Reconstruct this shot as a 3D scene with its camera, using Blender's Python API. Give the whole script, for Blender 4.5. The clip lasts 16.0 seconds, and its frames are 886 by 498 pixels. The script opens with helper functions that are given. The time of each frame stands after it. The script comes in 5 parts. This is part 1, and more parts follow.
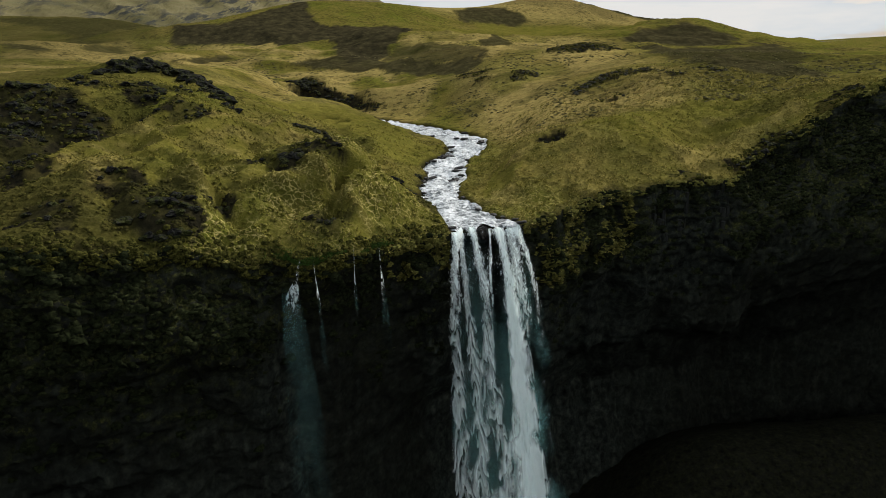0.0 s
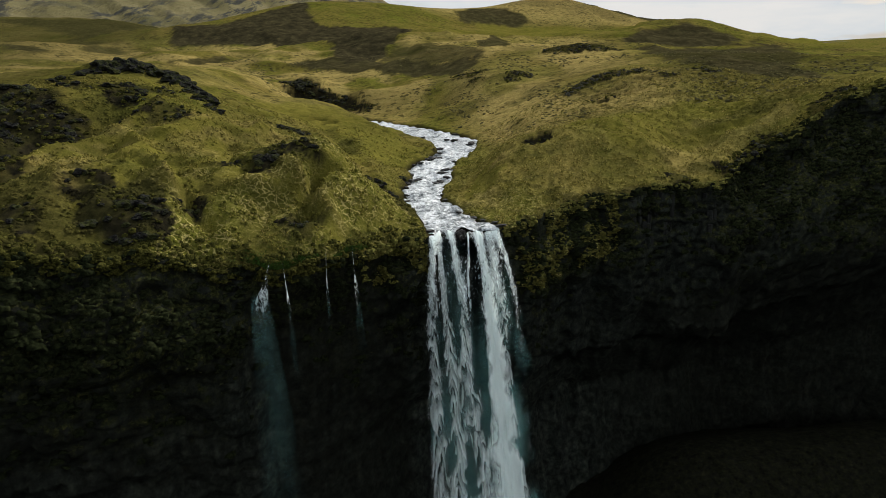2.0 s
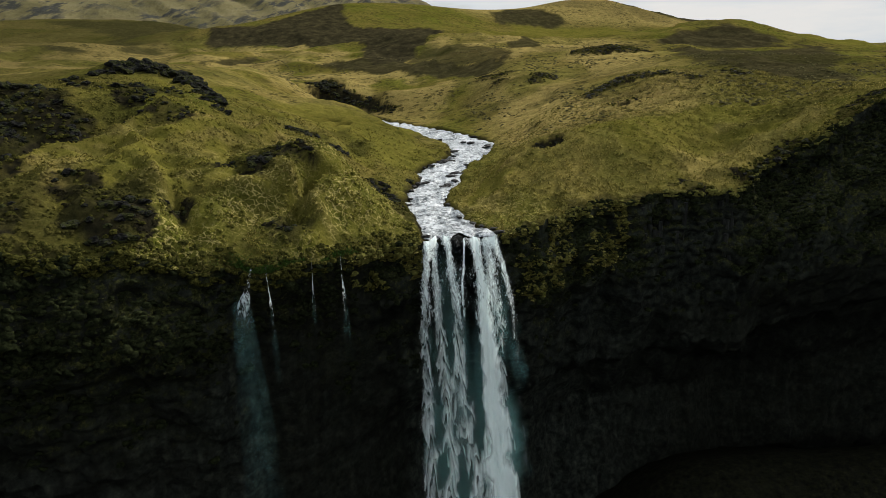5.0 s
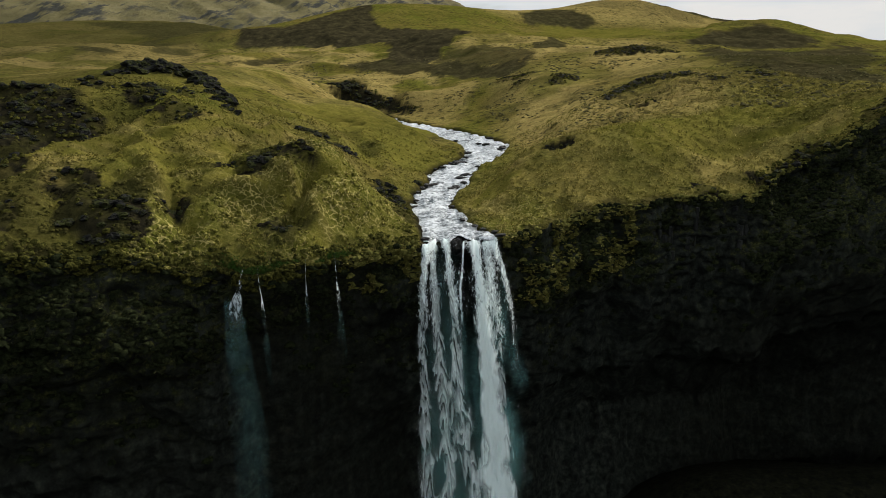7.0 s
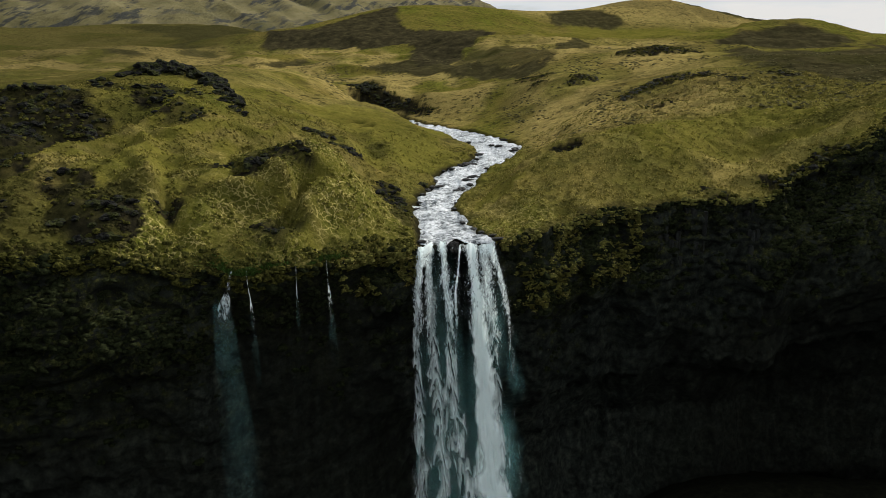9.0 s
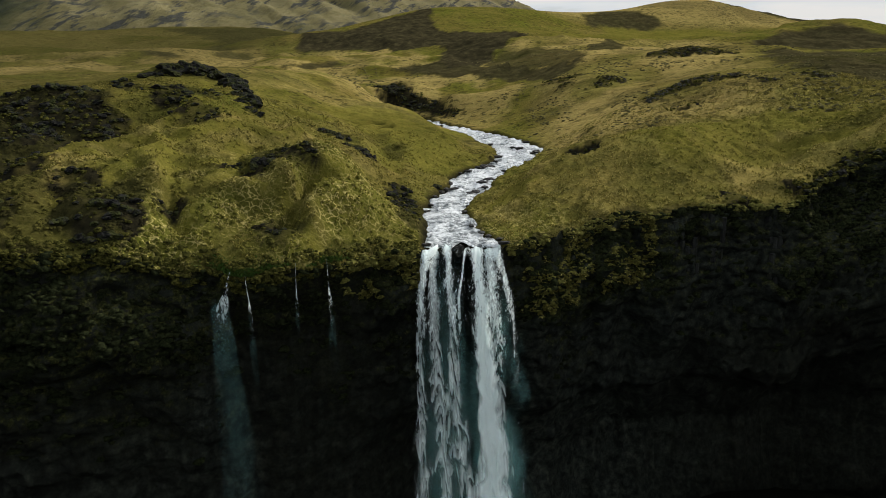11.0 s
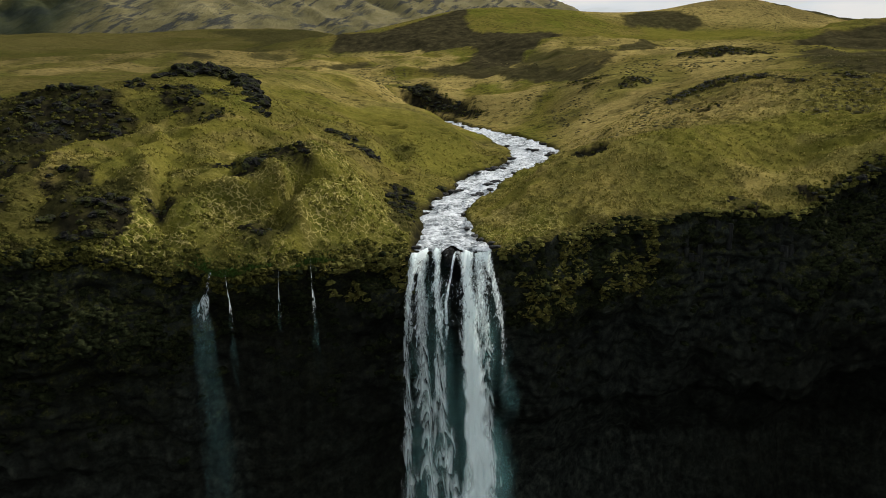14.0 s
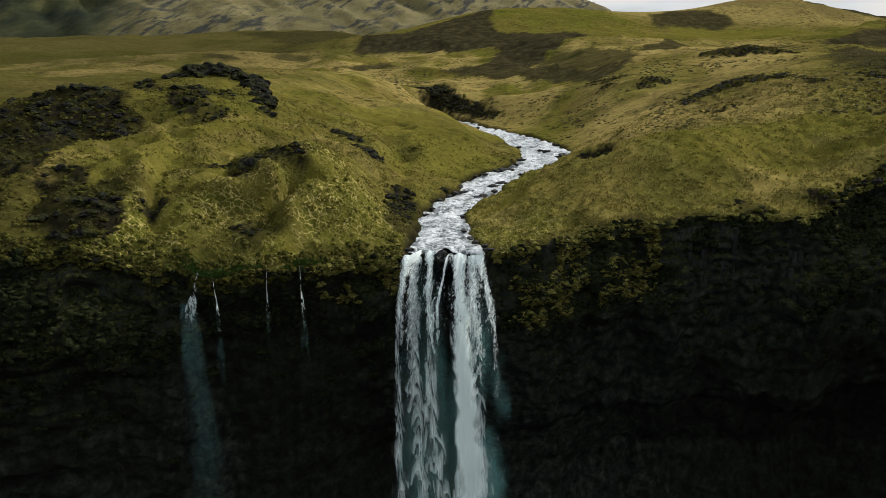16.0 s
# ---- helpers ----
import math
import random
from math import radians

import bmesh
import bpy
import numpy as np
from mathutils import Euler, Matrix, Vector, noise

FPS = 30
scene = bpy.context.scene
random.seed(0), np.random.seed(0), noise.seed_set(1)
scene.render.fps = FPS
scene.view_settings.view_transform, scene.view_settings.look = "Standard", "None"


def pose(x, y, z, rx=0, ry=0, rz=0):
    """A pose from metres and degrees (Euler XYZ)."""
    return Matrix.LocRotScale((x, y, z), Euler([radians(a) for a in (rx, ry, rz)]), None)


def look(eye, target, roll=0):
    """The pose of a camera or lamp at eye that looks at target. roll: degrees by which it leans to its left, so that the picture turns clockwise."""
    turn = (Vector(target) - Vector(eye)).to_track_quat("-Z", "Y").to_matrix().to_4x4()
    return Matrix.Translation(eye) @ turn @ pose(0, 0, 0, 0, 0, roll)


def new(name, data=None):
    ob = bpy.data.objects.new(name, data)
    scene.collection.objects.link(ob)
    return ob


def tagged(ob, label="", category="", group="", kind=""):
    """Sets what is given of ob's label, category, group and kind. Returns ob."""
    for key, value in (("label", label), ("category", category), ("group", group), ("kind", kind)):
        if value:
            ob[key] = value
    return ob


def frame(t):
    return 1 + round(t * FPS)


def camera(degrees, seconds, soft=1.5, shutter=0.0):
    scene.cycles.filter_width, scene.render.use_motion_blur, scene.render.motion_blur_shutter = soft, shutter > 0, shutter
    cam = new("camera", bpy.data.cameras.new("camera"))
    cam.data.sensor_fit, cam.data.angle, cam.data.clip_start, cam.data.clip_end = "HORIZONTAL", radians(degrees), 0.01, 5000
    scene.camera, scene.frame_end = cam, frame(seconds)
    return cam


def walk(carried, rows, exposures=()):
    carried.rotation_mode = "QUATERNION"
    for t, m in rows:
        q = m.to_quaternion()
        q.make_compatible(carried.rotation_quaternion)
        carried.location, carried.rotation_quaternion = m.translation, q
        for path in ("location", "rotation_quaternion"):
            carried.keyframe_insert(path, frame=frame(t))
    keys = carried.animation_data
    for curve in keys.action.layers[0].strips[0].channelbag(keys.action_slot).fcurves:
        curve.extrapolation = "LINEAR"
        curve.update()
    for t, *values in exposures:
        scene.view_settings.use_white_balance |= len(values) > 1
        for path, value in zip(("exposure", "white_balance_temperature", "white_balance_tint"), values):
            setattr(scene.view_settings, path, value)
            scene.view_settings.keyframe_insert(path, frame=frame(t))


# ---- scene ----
cam = camera(66.5, 16.0, 0.6)
PATH = [
    (0, (-10.24, -91.457, 23.678), (-10.056, -89.544, 23.124), -3.0),
    (0.5, (-9.212, -91.281, 23.653), (-9.035, -89.367, 23.1), -3.0),
    (1, (-8.235, -91.014, 23.581), (-8.062, -89.099, 23.029), -3.0),
    (1.5, (-7.235, -90.741, 23.535), (-7.064, -88.827, 22.984), -3.0),
    (2, (-6.218, -90.395, 23.46), (-6.051, -88.479, 22.909), -3.0),
    (2.5, (-5.213, -90.033, 23.375), (-5.055, -88.116, 22.826), -3.0),
    (3, (-4.172, -89.661, 23.317), (-4.028, -87.743, 22.769), -3.0),
    (3.5, (-3.161, -89.235, 23.228), (-3.035, -87.315, 22.682), -3.0),
    (4, (-2.151, -88.847, 23.178), (-2.048, -86.925, 22.633), -3.0),
    (4.5, (-1.093, -88.475, 23.135), (-1.016, -86.551, 22.592), -2.9),
    (5, (-0.052, -88.121, 23.04), (-0.001, -86.196, 22.499), -2.9),
    (7.5, (5.421, -86.445, 22.649), (5.357, -84.518, 22.117), -2.9),
    (8, (6.56, -86.059, 22.55), (6.475, -84.132, 22.02), -3.0),
    (8.5, (7.621, -85.643, 22.441), (7.514, -83.717, 21.913), -3.0),
    (9, (8.678, -85.21, 22.335), (8.546, -83.285, 21.81), -3.0),
    (9.5, (9.633, -84.757, 22.289), (9.476, -82.833, 21.765), -3.0),
    (10, (10.662, -84.329, 22.156), (10.476, -82.406, 21.636), -3.0),
    (12.5, (15.599, -82.052, 21.673), (15.293, -80.143, 21.164), -3.0),
    (13, (16.706, -81.647, 21.579), (16.381, -79.74, 21.071), -3.0),
    (13.5, (17.798, -81.244, 21.473), (17.456, -79.34, 20.968), -3.0),
    (14, (18.845, -80.76, 21.383), (18.484, -78.859, 20.879), -3.0),
    (14.5, (19.945, -80.226, 21.259), (19.564, -78.328, 20.757), -3.1),
    (15, (20.955, -79.722, 21.154), (20.554, -77.827, 20.654), -3.1),
    (15.5, (21.985, -79.144, 21.083), (21.562, -77.254, 20.585), -3.1),
    (16, (23.035, -78.585, 21.005), (22.588, -76.7, 20.508), -3.1),
]
walk(cam, [(t, look(eye, target, roll)) for t, eye, target, roll in PATH])

# ---- light: a bright broken cloud cover, the sun high over the plateau to the right ----
SUN_AZ, SUN_EL = 50.0, 33.0          # degrees clockwise from +y, and above the horizon
sun = new("sun", bpy.data.lights.new("sun", "SUN"))
sun.data.energy, sun.data.angle, sun.data.color = 3.75, radians(2), (0.98, 0.95, 0.89)
sx, sy = math.sin(radians(SUN_AZ)), math.cos(radians(SUN_AZ))
sun.matrix_world = look((300 * sx, 300 * sy, 300 * math.tan(radians(SUN_EL))), (0, 0, 0))

world = bpy.data.worlds.new("sky")
scene.world = world
world.use_nodes = True
wt = world.node_tree
wt.nodes.clear()


def node(tree, kind, **values):
    """A node with its inputs set by name (spaces as underscores) or linked."""
    n = tree.nodes.new(kind)
    for key, value in values.items():
        sock = n.inputs[key.replace("_", " ")] if not key.startswith("in") else n.inputs[int(key[2:])]
        if isinstance(value, bpy.types.NodeSocket):
            tree.links.new(value, sock)
        else:
            sock.default_value = value
    return n


def ramp(tree, fac, stops):
    n = tree.nodes.new("ShaderNodeValToRGB")
    tree.links.new(fac, n.inputs[0])
    while len(n.color_ramp.elements) < len(stops):
        n.color_ramp.elements.new(0.5)
    for e, (pos, col) in zip(n.color_ramp.elements, stops):
        e.position = pos
        e.color = (*col, 1) if not isinstance(col, (int, float)) else (col, col, col, 1)
    return n.outputs[0]


def mixc(tree, fac, a, b, blend="MIX"):
    n = tree.nodes.new("ShaderNodeMix")
    n.data_type, n.blend_type = "RGBA", blend
    for sock, value in ((n.inputs[0], fac), (n.inputs[6], a), (n.inputs[7], b)):
        if isinstance(value, bpy.types.NodeSocket):
            tree.links.new(value, sock)
        else:
            sock.default_value = value if isinstance(value, float) else (*value, 1)
    return n.outputs[2]


def calc(tree, op, a, b=0.0, clamp=False):
    n = tree.nodes.new("ShaderNodeMath")
    n.operation, n.use_clamp = op, clamp
    for sock, value in zip(n.inputs, (a, b)):
        if isinstance(value, bpy.types.NodeSocket):
            tree.links.new(value, sock)
        else:
            sock.default_value = value
    return n.outputs[0]


sky = wt.nodes.new("ShaderNodeTexSky")
sky.sky_type, sky.sun_disc = "NISHITA", False
sky.sun_elevation, sky.sun_rotation = radians(SUN_EL), radians(SUN_AZ)
sky.air_density, sky.dust_density = 1.0, 3.0
wc = wt.nodes.new("ShaderNodeTexCoord")
wm = node(wt, "ShaderNodeMapping", Vector=wc.outputs["Generated"], Scale=(1.5, 1.5, 7.0))
cloud = node(wt, "ShaderNodeTexNoise", Vector=wm.outputs[0], Scale=2.2, Detail=5.0, Roughness=0.55)
cover = ramp(wt, cloud.outputs[0], [(0.36, 0.0), (0.52, 1.0)])
grey = ramp(wt, cloud.outputs[0], [(0.40, (4.7, 5.5, 6.3)), (0.50, (6.3, 6.7, 7.0)), (0.64, (7.6, 7.5, 7.3))])
mixed = mixc(wt, cover, sky.outputs[0], grey)
height = node(wt, "ShaderNodeSeparateXYZ", Vector=wc.outputs["Generated"]).outputs[2]
mixed = mixc(wt, 1.0, mixed, ramp(wt, height, [(0.0, 0.76), (0.15, 0.78), (0.9, 1.02)]), "MULTIPLY")
background = node(wt, "ShaderNodeBackground", Color=mixed, Strength=0.135)
out = node(wt, "ShaderNodeOutputWorld", Surface=background.outputs[0])

# ---- noise on arrays ----


def lattice(i, j, seed):
    h = (i.astype(np.int64) * 374761393 + j.astype(np.int64) * 668265263 + seed * 974634777) & 0xFFFFFFFF
    h = ((h ^ (h >> 13)) * 1274126177) & 0xFFFFFFFF
    return ((h ^ (h >> 16)) & 0xFFFFFF) / float(0x7FFFFF) - 1.0


def vnoise(x, y, seed=0):
    i, j = np.floor(x), np.floor(y)
    u, v = x - i, y - j
    u, v = u * u * u * (u * (u * 6 - 15) + 10), v * v * v * (v * (v * 6 - 15) + 10)
    a, b = lattice(i, j, seed), lattice(i + 1, j, seed)
    c, d = lattice(i, j + 1, seed), lattice(i + 1, j + 1, seed)
    return (a * (1 - u) + b * u) * (1 - v) + (c * (1 - u) + d * u) * v


def fbm(x, y, size, octaves=4, seed=0, gain=0.5):
    total, amp, f = 0.0, 1.0, 1.0 / size
    for k in range(octaves):
        c, s = math.cos(0.6 * k + 0.3), math.sin(0.6 * k + 0.3)
        total = total + amp * vnoise((x * c - y * s) * f + 17.3 * k, (x * s + y * c) * f - 9.1 * k, seed + k)
        amp, f = amp * gain, f * 2.03
    return total


def step(a, b, t):
    t = np.clip((t - a) / (b - a), 0, 1)
    return t * t * (3 - 2 * t)


# ---- the lie of the land ----
LEVELS = []


def level(x, y, reach, z):
    """A knoll, hollow or shoulder: the land tends to height z within its reach."""
    LEVELS.append((x, y, reach, z))


level(-20, 4, 8.5, 14.0); level(-29, 7, 8.5, 9.6); level(-36, -12, 8.5, 16.0); level(-46, -14, 10, 6.8); level(-30, -16, 6.5, -4.1)
level(-15, -6, 6, 2.9); level(-9, 2, 5.5, 14.5); level(-40, 10, 9, 11.7); level(-40, 27, 9, 17.9); level(-51, 40, 9.5, 22.3)
level(-60, 51, 9, 26.2); level(-62, 26, 8.5, 20.9); level(-74, 30, 11, 22.4); level(-57, 14, 8.5, 13.3); level(-39, 45, 9, 18.8)
level(-53, 80, 20, 22.3); level(-25, 38, 9, 11.1); level(-12, 30, 8.5, 8.1); level(-4, 50, 8.5, 6.9); level(-22, 70, 16, 9.6)
level(-30, 110, 20, 10.0); level(-90, -10, 21.5, 8.5); level(-90, 60, 23, 20.3); level(-110, 120, 42.5, 22.7); level(-35, 170, 22, 15.4)
level(-60, 200, 25, 19.1); level(14, 6, 5.5, -0.1); level(24, 30, 9.5, 6.6); level(34, 28, 9, 13.4); level(28, 14, 7.5, -0.2)
level(43, 18, 8, -1.0); level(58, 26, 8.5, 0.6); level(75, 30, 10, 12.4); level(60, 46, 12, 8.5); level(54, 80, 18, 17.2)
level(75, 76, 17, 17.0); level(100, 50, 23.5, 14.1); level(38, 124, 21, 15.9); level(56, 165, 28, 23.6); level(90, 130, 30, 19.9)
level(140, 60, 40, 16.5); level(12, 268, 35, 37.4); level(32, 230, 28, 25.1); level(-6, 222, 26, 20.5); level(-130, 390, 75, 49.7)
level(-180, 281, 57.5, 38.7); level(-50, 395, 57.5, 63.1); level(60, 490, 60, 62.6); level(140, 512, 47.5, 71.6); level(212, 500, 47.5, 52.7)
level(190, 330, 31, 38.6); level(245, 310, 30, 22.5); level(300, 320, 60, 11.5); level(-330, 750, 150, 75.8); level(-300, 400, 120, 36.1)
level(180, 180, 60, 16.5); level(205, 205, 24, 14.5); level(190, 155, 20, 15.0); level(520, 600, 120, 1.0); level(900, 1100, 400, -6.0)
level(1600, 700, 500, -10.0); level(800, 300, 220, -2.0); level(0, 3, 7, 1.0); level(10, 3, 7, -0.8); level(1, 14, 7, 1.3)
level(1, 25, 7, 0.3); level(4, 36, 7, 1.1); level(5, 46, 7, 1.1); level(11, 58, 8, 2.5); level(13, 67, 8, 2.2)
level(9, 80, 10, 2.4); level(0, 97, 11, 4.3); level(-10, 118, 12, 4.1); level(-20, 138, 14, 7.1); level(-8, -6, 6, -3.3)
level(-20, -14, 6, -2.2); level(-28, -8, 7, 5.9); level(20, 12, 7, 1.2); level(38, 18, 8, 4.8); level(50, 22, 7.5, 3.3)
level(66, 28, 8, 3.5); level(45, 60, 14, 10.3); level(30, 60, 12, 5.0); level(25, 90, 16, 4.4); level(-25, 22, 8, 10.0)
level(-140, 20, 40, 17.8); level(-140, 150, 50, 25.4); level(-200, 150, 50, 32.3); level(130, 25, 22, 14.5); level(100, 25, 14, 15.6)
level(-100, 700, 140, 32.9); level(100, 700, 140, 31.6); level(300, 700, 140, 14.9); level(0, 900, 160, 21.6); level(330, 150, 80, 14.3)
level(-450, 500, 120, 67.0); level(-260, 560, 90, 61.0); level(110, 230, 45, 25.3); level(100, 340, 60, 33.2); level(-100, 270, 50, 27.5)
level(-20, 320, 45, 33.9); level(250, 420, 45, 32.8); level(82, 127, 22, 20.5); level(47, 104, 14, 14.0); level(-66, 100, 17, 28.2)
level(-62, 132, 20, 25.0); level(-90, 85, 20, 26.4); level(-29, 93, 12, 15.9); level(-35, 67, 12, 14.9); level(8, 150, 14, 13.9)
level(11, 117, 10, 6.2); level(-48, 256, 28, 30.7); level(-80, 264, 28, 27.7); level(115, 278, 36, 29.6); level(60, 238, 22, 27.2)
level(116, 330, 34, 33.3); level(44, 266, 22, 30.8); level(-290, 633, 90, 65.4); level(-44, -9, 7, 15.5); level(-34, -8, 6, 16.5)
level(-28, -8, 5, 7.7); level(-22, -7, 5, 6.3); level(72, 58, 10, 7.2); level(88, 60, 12, 12.5); level(62, 64, 9, 16.5)
level(42, 69, 9, 10.6); level(-5, 5, 4, 8.3); level(-5, 24, 5, 4.0); level(16, 15, 5, 5.0); level(24, 16, 5, 8.8)
level(-37, -21, 5, 2.0); level(-43, -16, 6, 8.3); level(-4, -2, 4, -1.9)

level(-500, 690, 120, 87.0); level(-620, 600, 130, 88.0)

BUMPS = []


def bump(x, y, rx, ry, h, turn=0.0):
    """A smaller swelling (or dip) laid on the land."""
    BUMPS.append((x, y, rx, ry, h, radians(turn)))


bump(-10, 141, 9, 6, 3.6, -25); bump(-27, 161, 11, 6, 3.0, -35); bump(-50, 402, 42, 40, 5.0); bump(5, 425, 45, 40, 3.5); bump(140, 512, 45, 40, 5.5); bump(-317, 723, 120, 110, 12)
bump(40, 15, 15, 5, -1.9); bump(28, 12, 7, 4, -0.9); bump(270, 310, 18, 40, -3.5); bump(242, 297, 15, 16, 1.6); bump(-34.2, -15.5, 3.2, 3.0, 1.8); bump(-15.6, -8, 3, 2.4, 1.4); bump(-29.5, -6, 1.6, 6, -1.3, -10); bump(-25.5, -5, 2.2, 6, 0.9, 8)
bump(-40.5, -11, 1.8, 6, -1.0, 15); bump(-20.5, -6, 1.6, 5, -0.9, -20); bump(-12, -2.5, 1.8, 5, 0.7, -25); bump(-32, 8, 3, 7, 1.0, 30); bump(-26, 12, 3, 3, -1.2)
bump(23.0, 29.8, 2.8, 1.5, -1.5, 12); bump(23, 33, 5, 2, 0.9, 15); bump(42, 26, 7, 3.5, 1.6, 10); bump(20, 9.5, 4, 3, -1.2); bump(48, 40, 12, 3, -1.0, 15)
bump(48, 80, 12, 3.5, 1.5, 20); bump(36, 121, 6, 3, 1.6); bump(65, 152, 16, 5, 2.2, -10); bump(26, 124, 5, 2.5, 1.2); bump(45, 250, 12, 8, 2.0)
bump(-52, 53, 9, 3.5, 2.2, 20); bump(-43.5, 49, 2.5, 8, 1.6, 25); bump(-66, 27, 7, 2.5, 1.4); bump(-58, 14, 7, 3.5, -1.6, -10); bump(-16, 34, 2, 6, -0.8, 40)

bump(-35.5, -11, 4, 4, 1.2); bump(-7.5, 1, 3.5, 4, 1.4); bump(-61.5, 11.4, 4, 4, 1.4); bump(-38, 13.5, 4, 4, 1.2); bump(42, 15.5, 6, 4, 1.3)
bump(-13.5, -9.8, 2.5, 2.5, -1.1); bump(-27, -15.7, 3, 3, -1.1); bump(-48.5, 24, 3.4, 6, -1.9, -20); bump(-33.3, 4.5, 2.6, 4.5, -1.5, -10); bump(-12.5, 45, 2.8, 5.5, -1.5, 10); bump(-17, 52, 3, 5, -1.1, 20)

CREASES = []


def crease(line, width, h):
    """A narrow rib (or gully) of turf along a line."""
    CREASES.append((line, width, h))


crease([(-32.8, -1.8), (-29.5, -6.8), (-27.3, -11.9)], 1.3, -1.6)
crease([(-43.0, 12.0), (-33.3, -3.0), (-30.7, -6.4)], 1.6, 1.9)
crease([(-30.4, 18), (-26.3, 3.0), (-25.1, -3.2)], 1.6, -1.3)
crease([(-15.0, 1.9), (-15.8, -2.5), (-15.4, -8.2)], 1.4, -2.2)
crease([(-19.0, 0.9), (-15.6, -2.0), (-12.5, -5.6)], 1.5, 1.7)
crease([(-54.5, -0.5), (-51.6, 4.5), (-50.4, 10.5), (-46.6, 14.2), (-41.5, 15.8), (-36.1, 18.5), (-30.8, 24.1), (-27, 30)], 1.7, 1.3)
crease([(-60, 7), (-55, 12.5), (-50, 17), (-47, 20)], 2.2, -1.8)
crease([(-46.2, 16), (-45, 17.5), (-44.2, 21.6), (-42.5, 25.5)], 1.5, 1.4)
crease([(-33, 45), (-29, 46.3), (-25.4, 49.2), (-21, 56), (-15, 60)], 1.0, -1.5)
crease([(-10.8, 4.2), (-14.3, 1.6), (-16.5, -1)], 0.6, -0.8)
crease([(-20, -2.2), (-24.9, -1), (-29.5, -4)], 0.9, 0.7)
crease([(-29.5, 31), (-20.4, 30.5), (-13.5, 25)], 2.0, 0.8)
crease([(-13.6, 44), (-9.9, 34)], 2.4, -2.2)
crease([(-17.1, -1.4), (-13.5, 2.2), (-10.5, 6)], 0.8, -1.2)
crease([(-45.5, 62), (-34, 52), (-27.1, 56), (-19.2, 62)], 1.5, -1.7)
crease([(-37.3, -9.2), (-35.5, -16.4)], 3.0, -2.3)
crease([(-24.5, -2.9), (-21.3, -1.8), (-18.0, -0.7)], 1.2, 1.3)
crease([(-41.8, -10.6), (-42.8, -5.7), (-48.6, 8.5)], 1.8, 1.0)
crease([(9.4, 12.6), (12.3, 20.2), (16.3, 26.5)], 2.0, 0.9)
crease([(56.4, 36.8), (46.1, 31.5), (37.2, 26.3)], 3.0, -0.7)
crease([(50.1, 21.6), (61.5, 30.6), (70.4, 34.7)], 2.5, 1.3)

# river: banks by distance up the valley
RIVER_Y = [-2, 1.5, 8, 13, 18, 23, 27, 31, 36, 41, 46, 52, 60, 66, 72, 79, 88, 98, 110, 124, 137, 150]
RIVER_L = [0.2, -0.4, -0.9, -1.7, -2.2, -2.4, -2.0, -0.8, -0.3, -1.0, 0.8, 5.2, 7.5, 7.8, 7.2, 4.4, 1.0, -3.2, -8.0, -15.2, -22.0, -33.0]
RIVER_R = [10.0, 9.0, 5.9, 4.0, 3.7, 3.8, 4.1, 6.3, 6.7, 6.3, 9.0, 12.4, 15.2, 17.0, 16.3, 14.0, 10.4, 5.2, -3.2, -11.4, -20.0, -30.0]
# cliff rim: distance by station along x
RIM_X = [-400, -120, -60, -45, -37, -30, -24, -19, -14, -10, -5, -1, 0.5, 9.5, 13, 20, 30, 44, 52, 59, 66, 75, 95, 150, 400]
RIM_Y = [-60, -34, -27, -24.5, -22, -17.5, -15, -14, -11, -8, -4, -1.2, 0, 0, 2.5, 9, 12.7, 14.3, 17, 24, 26, 28, 28, 20, -20]


def smooth_interp(x, xs, ys, soft):
    return sum(np.interp(x + d * soft, xs, ys) for d in (-1, -0.5, 0, 0.5, 1)) / 5


def rim(x):
    return smooth_interp(x, RIM_X, RIM_Y, 1.5) + (0.9 * fbm(x, x * 0, 9.0, 2, 41) + 0.55 * fbm(x, x * 0, 2.6, 3, 43)) * step(1, 4, np.abs(x - 5) - 5)


def river_z(y):
    return 0.0485 * y + 0.25 * np.sin(y * 0.55) * step(3, 8, y) * (1 - step(60, 90, y))


def bank(x, y):
    """Metres outside the river's banks (negative in the water)."""
    wob = 0.7 * fbm(x, y, 3.0, 3, 77)
    l, r = smooth_interp(y, RIVER_Y, RIVER_L, 1.5), smooth_interp(y, RIVER_Y, RIVER_R, 1.5)
    far = step(148, 160, y) * 30
    return np.maximum(l - x, x - r) + wob * step(2, 6, y) + far


def broad(x, y):
    total, weight = 0.0, 0.0
    for a, b, c, z in LEVELS:
        d2 = ((x - a) ** 2 + (y - b) ** 2) / c ** 2
        w = np.exp(-d2 / 1.3225) + 2e-4 / (1 + d2) ** 2
        total, weight = total + w * z, weight + w
    return total / weight


